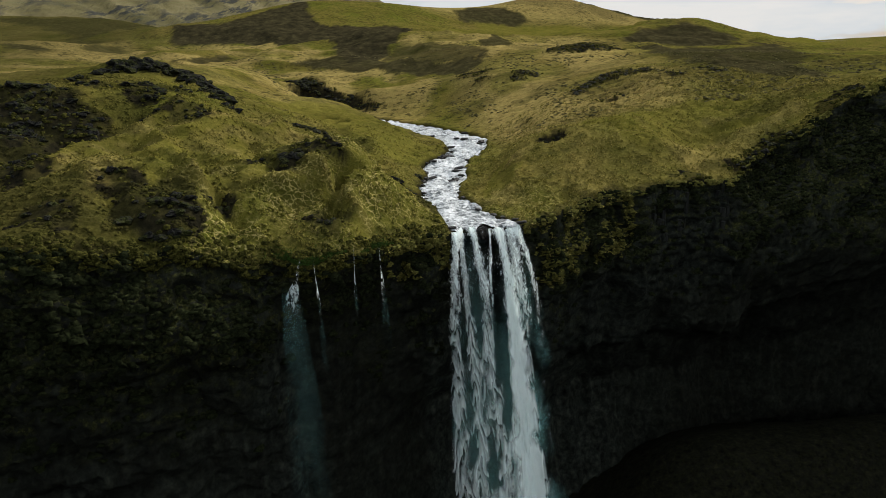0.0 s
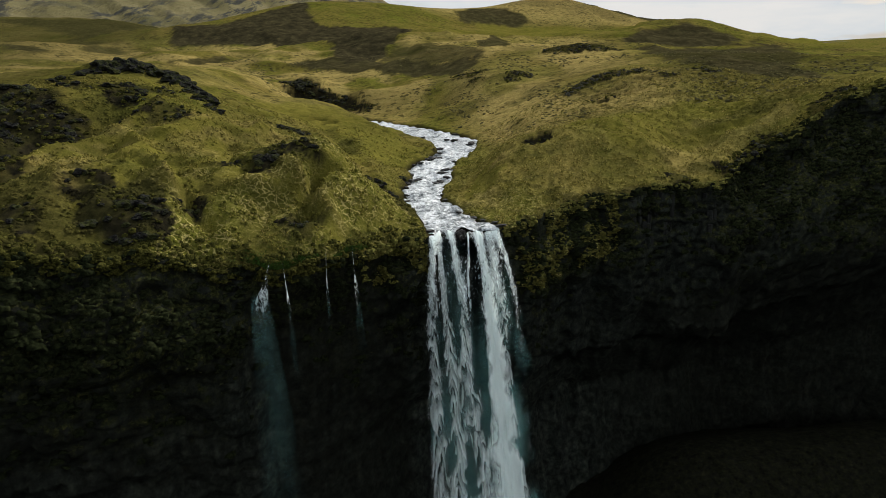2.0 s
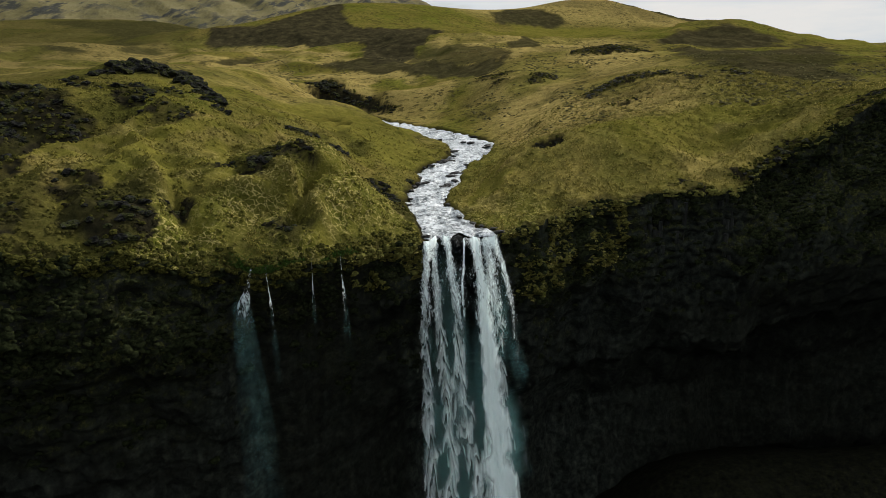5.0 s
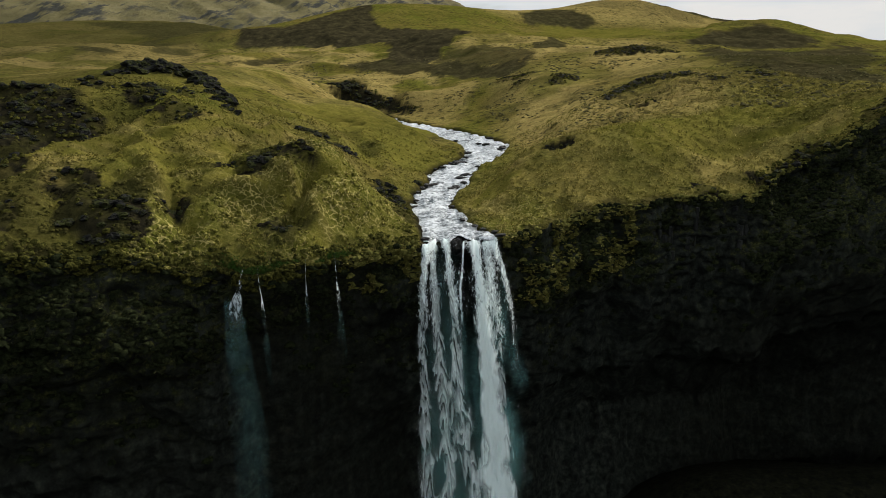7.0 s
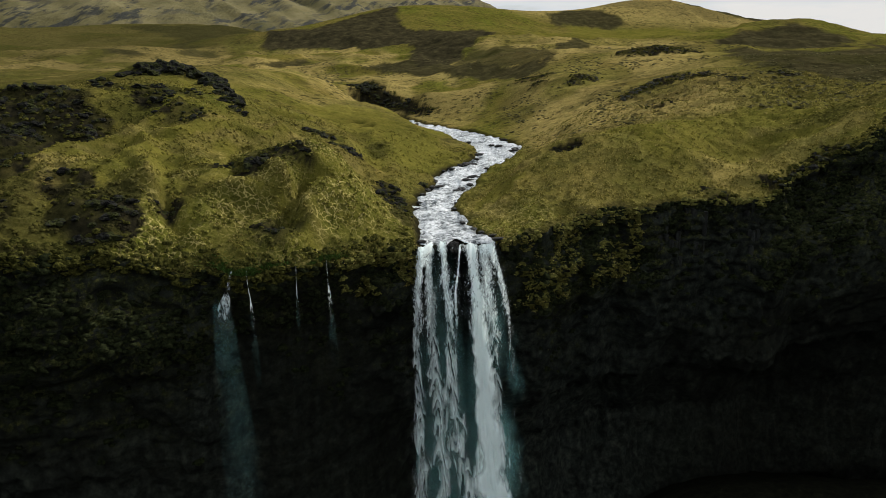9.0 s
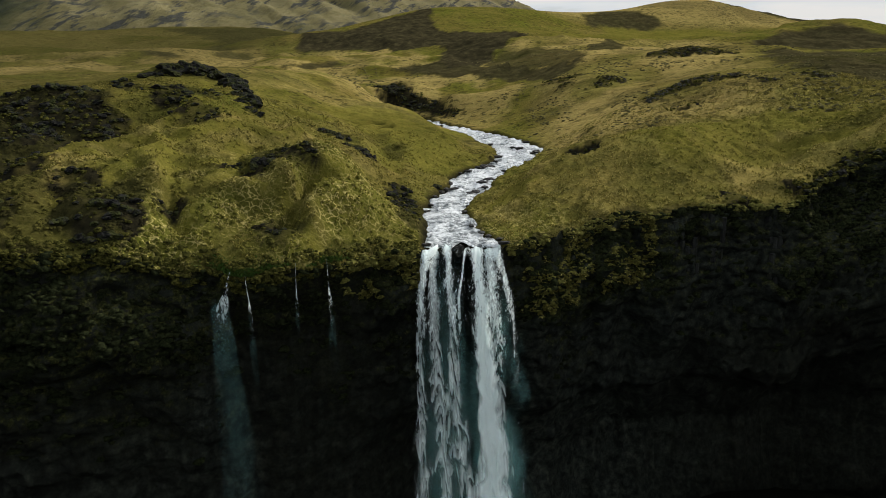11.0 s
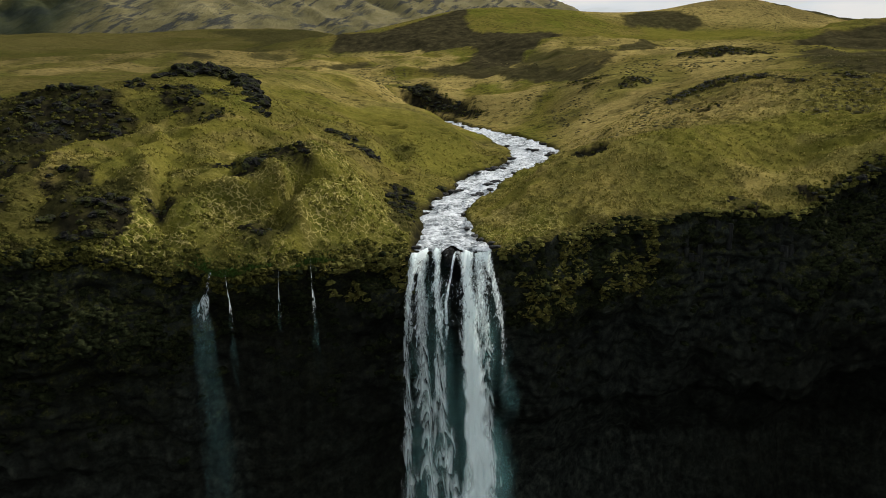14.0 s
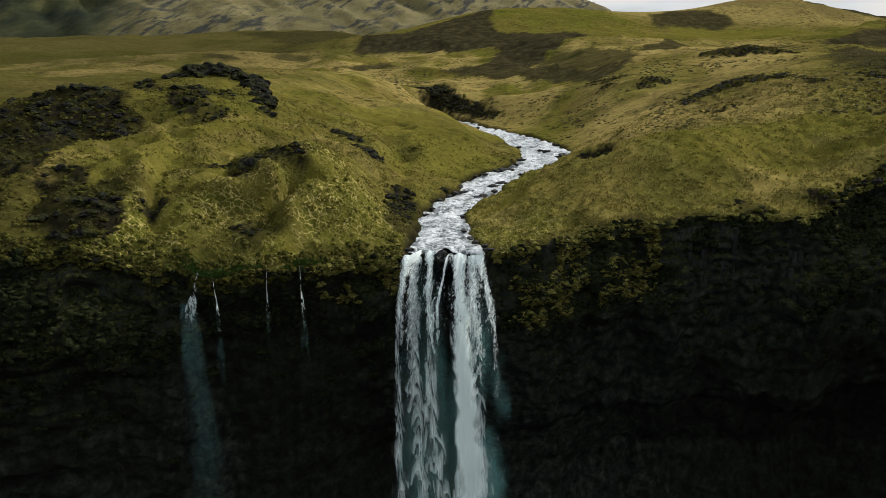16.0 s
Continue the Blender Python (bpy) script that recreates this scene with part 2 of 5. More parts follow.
def land(x, y, fine=True):
    z = broad(x, y)
    for a, b, rx, ry, h, t in BUMPS:
        u, v = (x - a) * math.cos(t) + (y - b) * math.sin(t), (y - b) * math.cos(t) - (x - a) * math.sin(t)
        z = z + h * np.exp(-(u / rx) ** 2 - (v / ry) ** 2)
    wx, wy = x + 1.6 * fbm(x, y, 6.0, 2, 31), y + 1.6 * fbm(x, y, 6.0, 2, 33)
    for line, width, h in CREASES:
        gap = np.full(np.shape(x), 1e9)
        for (ax, ay), (bx, by) in zip(line, line[1:]):
            q = np.clip(((wx - ax) * (bx - ax) + (wy - ay) * (by - ay)) / ((bx - ax) ** 2 + (by - ay) ** 2), 0, 1)
            gap = np.minimum(gap, np.hypot(wx - ax - q * (bx - ax), wy - ay - q * (by - ay)))
        z = z + h * np.exp(-(gap / width) ** 2)
    far = step(60, 260, y)
    field = step(310, 345, y) * (1 - step(100, 150, np.abs(x - 20)))
    billow = (0.5 - np.abs(fbm(x, y, 10.0, 3, 6))) * 0.4 * (1 - far) + (0.5 - np.abs(fbm(x, y, 34.0, 3, 7))) * 3.4 * far * (1 - field)
    z = z + fbm(x, y, 14.0, 3, 5) * 0.3 * (1 - far) + billow + far * fbm(x, y, 60.0, 2, 8) * 1.4 * (1 - field)
    e = bank(x, y)
    near = 1 - step(150, 155, y)
    floor_z = river_z(y) - 0.5
    side = step(-0.6, 0.7, e) * 0.35 + step(0.2, 14.0, e) * 0.65
    z = near * (floor_z * (1 - side) + z * side + np.where(e > 0, 0.9 * step(0, 1.2, e) * (1 - side), 0)) + (1 - near) * z
    if fine:
        dry = step(0.0, 1.5, e) * (1 - 0.9 * step(60, 140, y))
        tuss = np.abs(fbm(x, y, 1.5, 2, 21)) * (1 + 0.5 * fbm(x, y, 6.0, 2, 22))
        terrace = 0.5 - np.abs(fbm(x * 0.5 + 0.3 * fbm(x, y, 5.0, 2, 25), y, 1.5, 2, 27))
        z = z + dry * 0.62 * terrace * step(-0.5, 0.1, fbm(x, y, 13.0, 2, 28))
        z = z + dry * (0.22 * (1 - tuss) + 0.12 * fbm(x, y, 3.6, 3, 23) + 0.05 * fbm(x, y, 0.7, 2, 29))
    return z

# ---- end of land ----

# ---- materials ----


def material(name, rough=0.9, spec=0.2):
    m = bpy.data.materials.new(name)
    m.use_nodes = True
    b = m.node_tree.nodes["Principled BSDF"]
    b.inputs["Roughness"].default_value = rough
    b.inputs["Specular IOR Level"].default_value = spec
    return m, m.node_tree, b


def place(t, size=1.0, stretch=(1, 1, 1)):
    """World position, scaled so that 1 unit is size metres."""
    g = t.nodes.new("ShaderNodeNewGeometry")
    return node(t, "ShaderNodeMapping", Vector=g.outputs["Position"], Scale=tuple(s / size for s in stretch)).outputs[0]


def noise_at(t, vec, scale=1.0, detail=4.0, rough=0.55, warp=0.0):
    return node(t, "ShaderNodeTexNoise", Vector=vec, Scale=scale, Detail=detail, Roughness=rough, Distortion=warp).outputs[0]


def attr(t, name):
    n = t.nodes.new("ShaderNodeAttribute")
    n.attribute_name = name
    return n.outputs["Fac"]


def relief(t, b, height, strength, dist):
    n = node(t, "ShaderNodeBump", Strength=strength, Distance=dist, Height=height)
    t.links.new(n.outputs[0], b.inputs["Normal"])


# grassland: straw and olive tussocks, green meadow, brown heath, bare earth
grass, t, b = material("grassland", 1.0, 0.0)
p = place(t)
fine = noise_at(t, p, 2.6, 5, 0.7)
mid = noise_at(t, p, 0.33, 4, 0.6)
big = noise_at(t, p, 0.045, 4, 0.6)
col = ramp(t, fine, [(0.30, (0.066, 0.062, 0.015)), (0.48, (0.108, 0.097, 0.023)), (0.66, (0.158, 0.136, 0.040))])
tone = ramp(t, mid, [(0.30, (0.80, 0.83, 0.72)), (0.62, (1.12, 1.08, 1.0))])
broad_tone = ramp(t, big, [(0.33, (0.78, 0.90, 0.66)), (0.65, (1.15, 1.04, 1.12))])
col = mixc(t, 1.0, col, broad_tone, "MULTIPLY")
meadow_col = ramp(t, fine, [(0.3, (0.078, 0.076, 0.014)), (0.7, (0.148, 0.131, 0.027))])
col = mixc(t, attr(t, "meadow"), col, meadow_col)
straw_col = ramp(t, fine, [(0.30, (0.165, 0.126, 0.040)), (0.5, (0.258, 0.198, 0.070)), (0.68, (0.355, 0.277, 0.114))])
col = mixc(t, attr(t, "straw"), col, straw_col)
col = mixc(t, 1.0, col, tone, "MULTIPLY")
# pale net: straw tussock edges, their lit rims put into the colour
wander = node(t, "ShaderNodeVectorMath", in0=place(t, 1.0, (0.7, 1.0, 0.7)), in1=node(t, "ShaderNodeTexNoise", Vector=p, Scale=0.9, Detail=3.0).outputs[1]).outputs[0]
cell = node(t, "ShaderNodeTexVoronoi", Vector=wander, Scale=1.7)
cell.feature = "DISTANCE_TO_EDGE"
crest = calc(t, "MULTIPLY", ramp(t, cell.outputs["Distance"], [(0.025, 1.0), (0.085, 0.0)]), calc(t, "MULTIPLY", attr(t, "shaggy"), calc(t, "MULTIPLY", ramp(t, noise_at(t, p, 0.14, 4, 0.6), [(0.36, 0.15), (0.50, 0.95)]), ramp(t, noise_at(t, p, 1.1, 3, 0.6), [(0.38, 0.0), (0.52, 1.0)]))))
col = mixc(t, crest, col, (0.42, 0.345, 0.125))
# small dark dashes: the tussocks' shadows put into the colour
shade_dash = calc(t, "MULTIPLY", ramp(t, noise_at(t, place(t, 1.0, (0.55, 0.8, 1.0)), 0.75, 5, 0.62, 0.4), [(0.535, 0.0), (0.585, 0.75)]), ramp(t, noise_at(t, p, 0.05, 4, 0.6), [(0.40, 0.45), (0.54, 1.0)]))
col = mixc(t, calc(t, "MULTIPLY", shade_dash, attr(t, "shade_dashes")), col, (0.030, 0.028, 0.011))
col = mixc(t, 1.0, col, ramp(t, noise_at(t, place(t, 1.0, (0.4, 1.0, 1.0)), 0.11, 5, 0.65), [(0.35, 0.82), (0.62, 1.12)]), "MULTIPLY")
heath_col = ramp(t, noise_at(t, p, 0.22, 6, 0.7), [(0.33, (0.018, 0.016, 0.009)), (0.50, (0.034, 0.029, 0.015)), (0.72, (0.070, 0.060, 0.026))])
col = mixc(t, attr(t, "heath"), col, heath_col)
# dark scrub, also laid over hollows to give their shade
scrub_shade_col = ramp(t, noise_at(t, p, 1.4, 6, 0.7), [(0.34, (0.011, 0.012, 0.004)), (0.50, (0.032, 0.031, 0.009)), (0.70, (0.072, 0.066, 0.018))])
col = mixc(t, attr(t, "scrub_shade"), col, scrub_shade_col)
earth_shade_col = ramp(t, noise_at(t, p, 0.9, 6, 0.65), [(0.35, (0.007, 0.007, 0.005)), (0.55, (0.018, 0.016, 0.009)), (0.75, (0.045, 0.039, 0.016))])
col = mixc(t, attr(t, "earth_shade"), col, earth_shade_col)
t.links.new(col, b.inputs["Base Color"])
relief(t, b, noise_at(t, p, 2.4, 6, 0.7), 0.8, 0.2)

# basalt with moss
rock, t, b = material("mossy_basalt", 0.95, 0.02)
p = place(t)
tall = place(t, 1.0, (1, 1, 0.22))
wide = place(t, 1.0, (0.35, 0.35, 1.3))
n1 = noise_at(t, p, 0.9, 9, 0.72)
n2 = noise_at(t, tall, 0.9, 6, 0.6)
n3 = noise_at(t, wide, 0.4, 5, 0.6)
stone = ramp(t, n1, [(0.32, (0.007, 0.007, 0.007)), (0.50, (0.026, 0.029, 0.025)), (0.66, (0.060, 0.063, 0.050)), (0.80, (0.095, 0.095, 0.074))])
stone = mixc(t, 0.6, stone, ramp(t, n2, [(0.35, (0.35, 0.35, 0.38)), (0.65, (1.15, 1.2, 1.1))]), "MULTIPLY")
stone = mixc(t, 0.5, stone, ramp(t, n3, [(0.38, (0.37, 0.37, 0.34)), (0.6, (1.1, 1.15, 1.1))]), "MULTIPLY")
moss_col = ramp(t, noise_at(t, p, 2.5, 6, 0.7), [(0.34, (0.007, 0.008, 0.003)), (0.50, (0.026, 0.029, 0.010)), (0.70, (0.085, 0.082, 0.026))])
moss_fac = calc(t, "MULTIPLY", attr(t, "moss"), ramp(t, noise_at(t, p, 1.1, 7, 0.7), [(0.46, 0.0), (0.53, 1.0)]))
# near-black tone that puts shade into the rock colour
shade_tone = ramp(t, noise_at(t, p, 0.8, 7, 0.7), [(0.36, (0.004, 0.004, 0.003)), (0.58, (0.012, 0.012, 0.008)), (0.78, (0.032, 0.030, 0.016))])
stone = mixc(t, attr(t, "shade_tone"), stone, shade_tone)
t.links.new(mixc(t, moss_fac, stone, moss_col), b.inputs["Base Color"])
relief(t, b, noise_at(t, p, 1.6, 8, 0.7), 1.0, 0.4)

# loose dark rock
stone_mat, t, b = material("dark_rock", 0.95, 0.03)
p = place(t)
c = ramp(t, noise_at(t, p, 1.3, 8, 0.7), [(0.32, (0.006, 0.006, 0.006)), (0.55, (0.018, 0.018, 0.016)), (0.75, (0.055, 0.054, 0.048))])
lichen = ramp(t, noise_at(t, p, 0.9, 6, 0.65), [(0.47, 0.0), (0.58, 0.85)])
t.links.new(mixc(t, lichen, c, (0.036, 0.040, 0.012)), b.inputs["Base Color"])
relief(t, b, noise_at(t, p, 3.0, 8, 0.7), 1.0, 0.3)

grey_mat, t, b = material("grey_lichen_rock", 0.95, 0.05)
p = place(t)
t.links.new(ramp(t, noise_at(t, p, 1.5, 7, 0.7), [(0.34, (0.020, 0.020, 0.015)), (0.55, (0.055, 0.054, 0.040)), (0.75, (0.125, 0.12, 0.092))]), b.inputs["Base Color"])
relief(t, b, noise_at(t, p, 3.0, 8, 0.7), 1.0, 0.3)

wet_mat, t, b = material("wet_rock", 0.55, 0.2)
p = place(t)
t.links.new(ramp(t, noise_at(t, p, 2.0, 7, 0.7), [(0.35, (0.006, 0.006, 0.006)), (0.7, (0.035, 0.031, 0.025))]), b.inputs["Base Color"])
relief(t, b, noise_at(t, p, 4.0, 7, 0.7), 0.8, 0.2)

# grass blades
blade, t, b = material("grass_blades", 0.9, 0.1)
p = place(t)
isl = t.nodes.new("ShaderNodeNewGeometry").outputs["Random Per Island"]
bc = ramp(t, isl, [(0.0, (0.060, 0.060, 0.012)), (0.5, (0.13, 0.117, 0.025)), (0.8, (0.30, 0.255, 0.08)), (1.0, (0.50, 0.43, 0.18))])
bc = mixc(t, 1.0, bc, ramp(t, noise_at(t, p, 0.33, 4, 0.6), [(0.32, (0.72, 0.76, 0.62)), (0.62, (1.10, 1.05, 0.95))]), "MULTIPLY")
t.links.new(bc, b.inputs["Base Color"])
thru = node(t, "ShaderNodeBsdfTranslucent", Color=bc)
half = node(t, "ShaderNodeMixShader", in0=0.5, in1=b.outputs[0], in2=thru.outputs[0])
t.links.new(half.outputs[0], t.nodes["Material Output"].inputs[0])

# peaty turf and heather
turf, t, b = material("dark_turf", 1.0, 0.0)
p = place(t)
tc = ramp(t, noise_at(t, p, 3.0, 5, 0.7), [(0.34, (0.012, 0.013, 0.004)), (0.48, (0.036, 0.036, 0.009)), (0.60, (0.080, 0.075, 0.019)), (0.75, (0.13, 0.115, 0.030))])
t.links.new(tc, b.inputs["Base Color"])
relief(t, b, noise_at(t, p, 5.0, 5, 0.7), 1.0, 0.2)

dash_clump_mat, t, b = material("heather", 1.0, 0.0)
p = place(t)
t.links.new(ramp(t, noise_at(t, p, 1.2, 6, 0.7), [(0.34, (0.035, 0.032, 0.015)), (0.52, (0.080, 0.071, 0.030)), (0.74, (0.16, 0.14, 0.06))]), b.inputs["Base Color"])

# darker copy of the grass blades, the wall's shade in its colour
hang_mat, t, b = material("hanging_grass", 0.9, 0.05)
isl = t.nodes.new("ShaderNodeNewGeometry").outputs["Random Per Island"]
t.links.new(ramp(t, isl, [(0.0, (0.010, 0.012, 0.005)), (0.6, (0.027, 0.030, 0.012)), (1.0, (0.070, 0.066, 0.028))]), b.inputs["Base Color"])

# olive moss beside the fall, a paler copy with its lit look coloured in
lit_moss, t, b = material("olive_moss_lit", 1.0, 0.0)
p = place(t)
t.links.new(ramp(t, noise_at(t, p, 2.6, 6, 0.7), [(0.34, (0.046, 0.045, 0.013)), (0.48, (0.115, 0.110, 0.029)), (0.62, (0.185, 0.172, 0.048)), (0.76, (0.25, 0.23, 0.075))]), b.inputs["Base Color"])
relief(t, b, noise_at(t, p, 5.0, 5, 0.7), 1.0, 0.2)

# moss of the wall, a darker copy with the shade coloured in
wall_moss_shaded, t, b = material("wall_moss_shaded", 1.0, 0.0)
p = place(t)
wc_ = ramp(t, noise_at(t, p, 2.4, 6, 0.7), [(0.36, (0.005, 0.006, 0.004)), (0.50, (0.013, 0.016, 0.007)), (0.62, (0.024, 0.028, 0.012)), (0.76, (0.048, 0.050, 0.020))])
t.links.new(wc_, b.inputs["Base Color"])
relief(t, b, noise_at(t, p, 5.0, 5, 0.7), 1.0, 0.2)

# moss of the open ledges, toned between the lit and shaded copies
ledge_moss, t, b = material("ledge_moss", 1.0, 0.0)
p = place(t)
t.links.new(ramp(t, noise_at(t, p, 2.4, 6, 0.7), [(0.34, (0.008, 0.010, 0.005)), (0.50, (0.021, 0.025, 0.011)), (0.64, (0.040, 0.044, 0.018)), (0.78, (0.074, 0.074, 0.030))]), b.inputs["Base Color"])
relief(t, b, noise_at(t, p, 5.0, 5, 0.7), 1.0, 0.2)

fern, t, b = material("lush_green_leaves", 0.8, 0.2)
isl = t.nodes.new("ShaderNodeNewGeometry").outputs["Random Per Island"]
t.links.new(ramp(t, isl, [(0.0, (0.035, 0.075, 0.012)), (1.0, (0.10, 0.175, 0.034))]), b.inputs["Base Color"])

# river: white water over dark stones
river_mat, t, b = material("white_water", 0.3, 0.5)
n1 = noise_at(t, place(t, 1.0, (1.0, 0.7, 1.0)), 1.5, 8, 0.68, 1.2)
n2 = noise_at(t, place(t, 1.0, (0.25, 1.0, 1.0)), 1.2, 6, 0.66, 0.5)
n3 = noise_at(t, place(t), 0.16, 3, 0.5)
f = calc(t, "ADD", calc(t, "ADD", calc(t, "MULTIPLY", n1, 0.42), calc(t, "MULTIPLY", n2, 0.38)), calc(t, "MULTIPLY", n3, 0.20))
foam = ramp(t, f, [(0.41, (0.014, 0.019, 0.018)), (0.458, (0.12, 0.14, 0.145)), (0.495, (0.45, 0.475, 0.48)), (0.55, (0.74, 0.76, 0.77))])
t.links.new(foam, b.inputs["Base Color"])
relief(t, b, f, 1.0, 0.6)


def falling(name, white, across, down, depth, cut, contrast, most):
    """Falling water: white clots and streaks with gaps between, light passing through."""
    m = bpy.data.materials.new(name)
    m.use_nodes = True
    t = m.node_tree
    t.nodes.clear()
    a, d, z = attr(t, "across"), attr(t, "down"), attr(t, "layer")
    run = calc(t, "POWER", calc(t, "ADD", d, 1.0), 0.55)
    coarse = node(t, "ShaderNodeCombineXYZ", X=calc(t, "MULTIPLY", a, across), Y=calc(t, "MULTIPLY", run, down), Z=z).outputs[0]
    streak = noise_at(t, coarse, 1.0, 2, 0.5, 0.6)
    grainy = node(t, "ShaderNodeCombineXYZ", X=calc(t, "MULTIPLY", a, across * 2.6), Y=calc(t, "MULTIPLY", run, down * 5.5), Z=z).outputs[0]
    grain = noise_at(t, grainy, 1.0, 5, 0.68, 0.9)
    crisp = ramp(t, calc(t, "DIVIDE", d, 30.0), [(0.02, 0.8), (0.10, 1.35), (0.30, 0.7), (0.55, 0.14)])
    n = calc(t, "ADD", calc(t, "MULTIPLY", calc(t, "SUBTRACT", streak, 0.5), depth * 0.8), calc(t, "MULTIPLY", calc(t, "MULTIPLY", calc(t, "SUBTRACT", grain, 0.5), depth * 1.9), crisp))
    body = calc(t, "SUBTRACT", calc(t, "ADD", attr(t, "dens"), n), cut)
    alpha = calc(t, "MULTIPLY", calc(t, "MULTIPLY", body, contrast, True), calc(t, "MULTIPLY", attr(t, "fade"), most), True)
    dif = node(t, "ShaderNodeBsdfDiffuse", Color=(*white, 1))
    thru = node(t, "ShaderNodeBsdfTranslucent", Color=(*white, 1))
    foam = node(t, "ShaderNodeMixShader", in0=0.42, in1=dif.outputs[0], in2=thru.outputs[0])
    clear = t.nodes.new("ShaderNodeBsdfTransparent")
    mix = node(t, "ShaderNodeMixShader", in0=alpha, in1=clear.outputs[0], in2=foam.outputs[0])
    node(t, "ShaderNodeOutputMaterial", Surface=mix.outputs[0])
    return m


jet_mat = falling("falling_white_water", (0.93, 1.0, 0.98), 1.2, 0.9, 1.3, 0.30, 1.75, 0.93)
veil_mat = falling("falling_spray", (0.32, 0.68, 0.64), 0.6, 0.3, 0.5, 0.33, 1.0, 0.30)

# ---- mesh helpers ----


def mesh_of(name, verts, faces, mat, attrs=None, smooth=True):
    """A mesh from arrays: verts (n, 3), faces (m, 3 or 4)."""
    me = bpy.data.meshes.new(name)
    verts, faces = np.asarray(verts, np.float32), np.asarray(faces, np.int32)
    k = faces.shape[1]
    me.vertices.add(len(verts))
    me.vertices.foreach_set("co", verts.ravel())
    me.loops.add(faces.size)
    me.loops.foreach_set("vertex_index", faces.ravel())
    me.polygons.add(len(faces))
    me.polygons.foreach_set("loop_start", np.arange(0, faces.size, k, dtype=np.int32))
    me.polygons.foreach_set("use_smooth", np.full(len(faces), smooth))
    for key, value in (attrs or {}).items():
        at = me.attributes.new(key, "FLOAT", "POINT")
        at.data.foreach_set("value", np.asarray(value, np.float32).ravel())
    me.materials.append(mat)
    me.update(calc_edges=True)
    me.validate()
    return me


def grid_faces(n, m):
    i = np.arange(n - 1)[:, None] * m + np.arange(m - 1)[None, :]
    i = i.ravel()
    return np.stack([i, i + m, i + m + 1, i + 1], 1)


def sheet(name, X, Y, Z, mat, attrs=None, flip=False):
    f = grid_faces(*X.shape)
    return new(name, mesh_of(name, np.stack([X, Y, Z], -1).reshape(-1, 3), f[:, ::-1] if flip else f, mat, attrs))


def spaced(start, stop, step0, growth):
    out, s = [start], step0
    while out[-1] < stop:
        out.append(out[-1] + s)
        s *= growth
    return np.array(out)


def patch(x, y, cx, cy, rx, ry, turn=0.0, rough=0.35, seed=3):
    """1 inside a ragged patch, 0 outside."""
    c, s = math.cos(radians(turn)), math.sin(radians(turn))
    u, v = (x - cx) * c + (y - cy) * s, (y - cy) * c - (x - cx) * s
    d = np.sqrt((u / rx) ** 2 + (v / ry) ** 2) + rough * fbm(x, y, 0.8 * min(rx, ry), 4, seed)
    return 1 - step(0.8, 1.05, d)


# ---- ground: the grassy plateau, one sheet out to the horizon ----
fine_x = np.arange(-82, 92.01, 0.42)
xs = np.concatenate([-82 - spaced(0.42, 3500, 0.45, 1.03)[::-1], fine_x, 92 + spaced(0.42, 3500, 0.45, 1.03)])
vs = np.concatenate([np.arange(0, 60, 0.4), 60 + spaced(0.0, 3600, 0.4, 1.011)])
X = np.repeat(xs[:, None], len(vs), 1)
Y = rim(xs)[:, None] + vs[None, :]
Z = land(X, Y)
edge = bank(X, Y)
over = 1 - step(0.0, 1.6, vs)[None, :]
Z = Z - over * 0.5 * np.where(edge > 0, 1, 0)
RIM_Z = Z[:, 0].copy()

OUTCROPS = []       # x, y, spread, rocks, size


def outcrop_at(x, y, spread, count, size, flat=0.7):
    OUTCROPS.append((x, y, spread, count, size, flat))


# the crag above the gully
for a in ((-58.5, 45, 2.2, 9, 2.6), (-56, 48.5, 2.2, 11, 3.0), (-53, 51, 2.2, 11, 3.0), (-49.5, 53, 2.2, 11, 2.9), (-46, 53.5, 2.2, 12, 3.1), (-43.6, 50, 2.0, 11, 2.9),
          (-41.4, 45.5, 2.0, 10, 2.7), (-39, 41, 2.0, 10, 2.6), (-36.8, 37.5, 1.9, 9, 2.3), (-34.5, 34, 1.7, 7, 1.6), (-61.2, 39, 1.4, 4, 1.5), (-57, 32.5, 1.4, 4, 1.3), (-42.8, 37.2, 1.2, 4, 1.3), (-37.4, 21.5, 1.6, 5, 1.0), (-49.5, 35, 3, 9, 1.7), (-47.3, 31, 3, 9, 1.6), (-56, 32, 2.5, 5, 1.2),
          (-42.8, 35, 2, 4, 1.0), (-38.5, 24, 3.5, 6, 1.0), (-44, 24, 3, 6, 0.9)):
    outcrop_at(*a)
# the dark broken ground below it
for a in ((-69, 28.5, 4, 11, 1.9), (-62.7, 28.2, 3.5, 11, 1.9), (-66.5, 21, 4.5, 13, 1.8), (-60.7, 22, 4.5, 14, 1.9), (-55.2, 20, 4, 13, 1.6), (-51.2, 18.3, 3, 9, 1.2),
          (-58, 16.5, 4.5, 13, 1.4), (-63.2, 11.5, 3, 8, 1.6), (-73, 18.5, 4, 9, 1.6), (-63, 17.2, 4, 12, 1.6), (-77, 26, 4, 9, 1.6), (-70, 12, 4, 8, 1.2), (-57, 6, 2.2, 7, 1.3), (-60, 3, 2.2, 6, 1.2), (-66, 6, 2.6, 7, 1.4)):
    outcrop_at(*a)
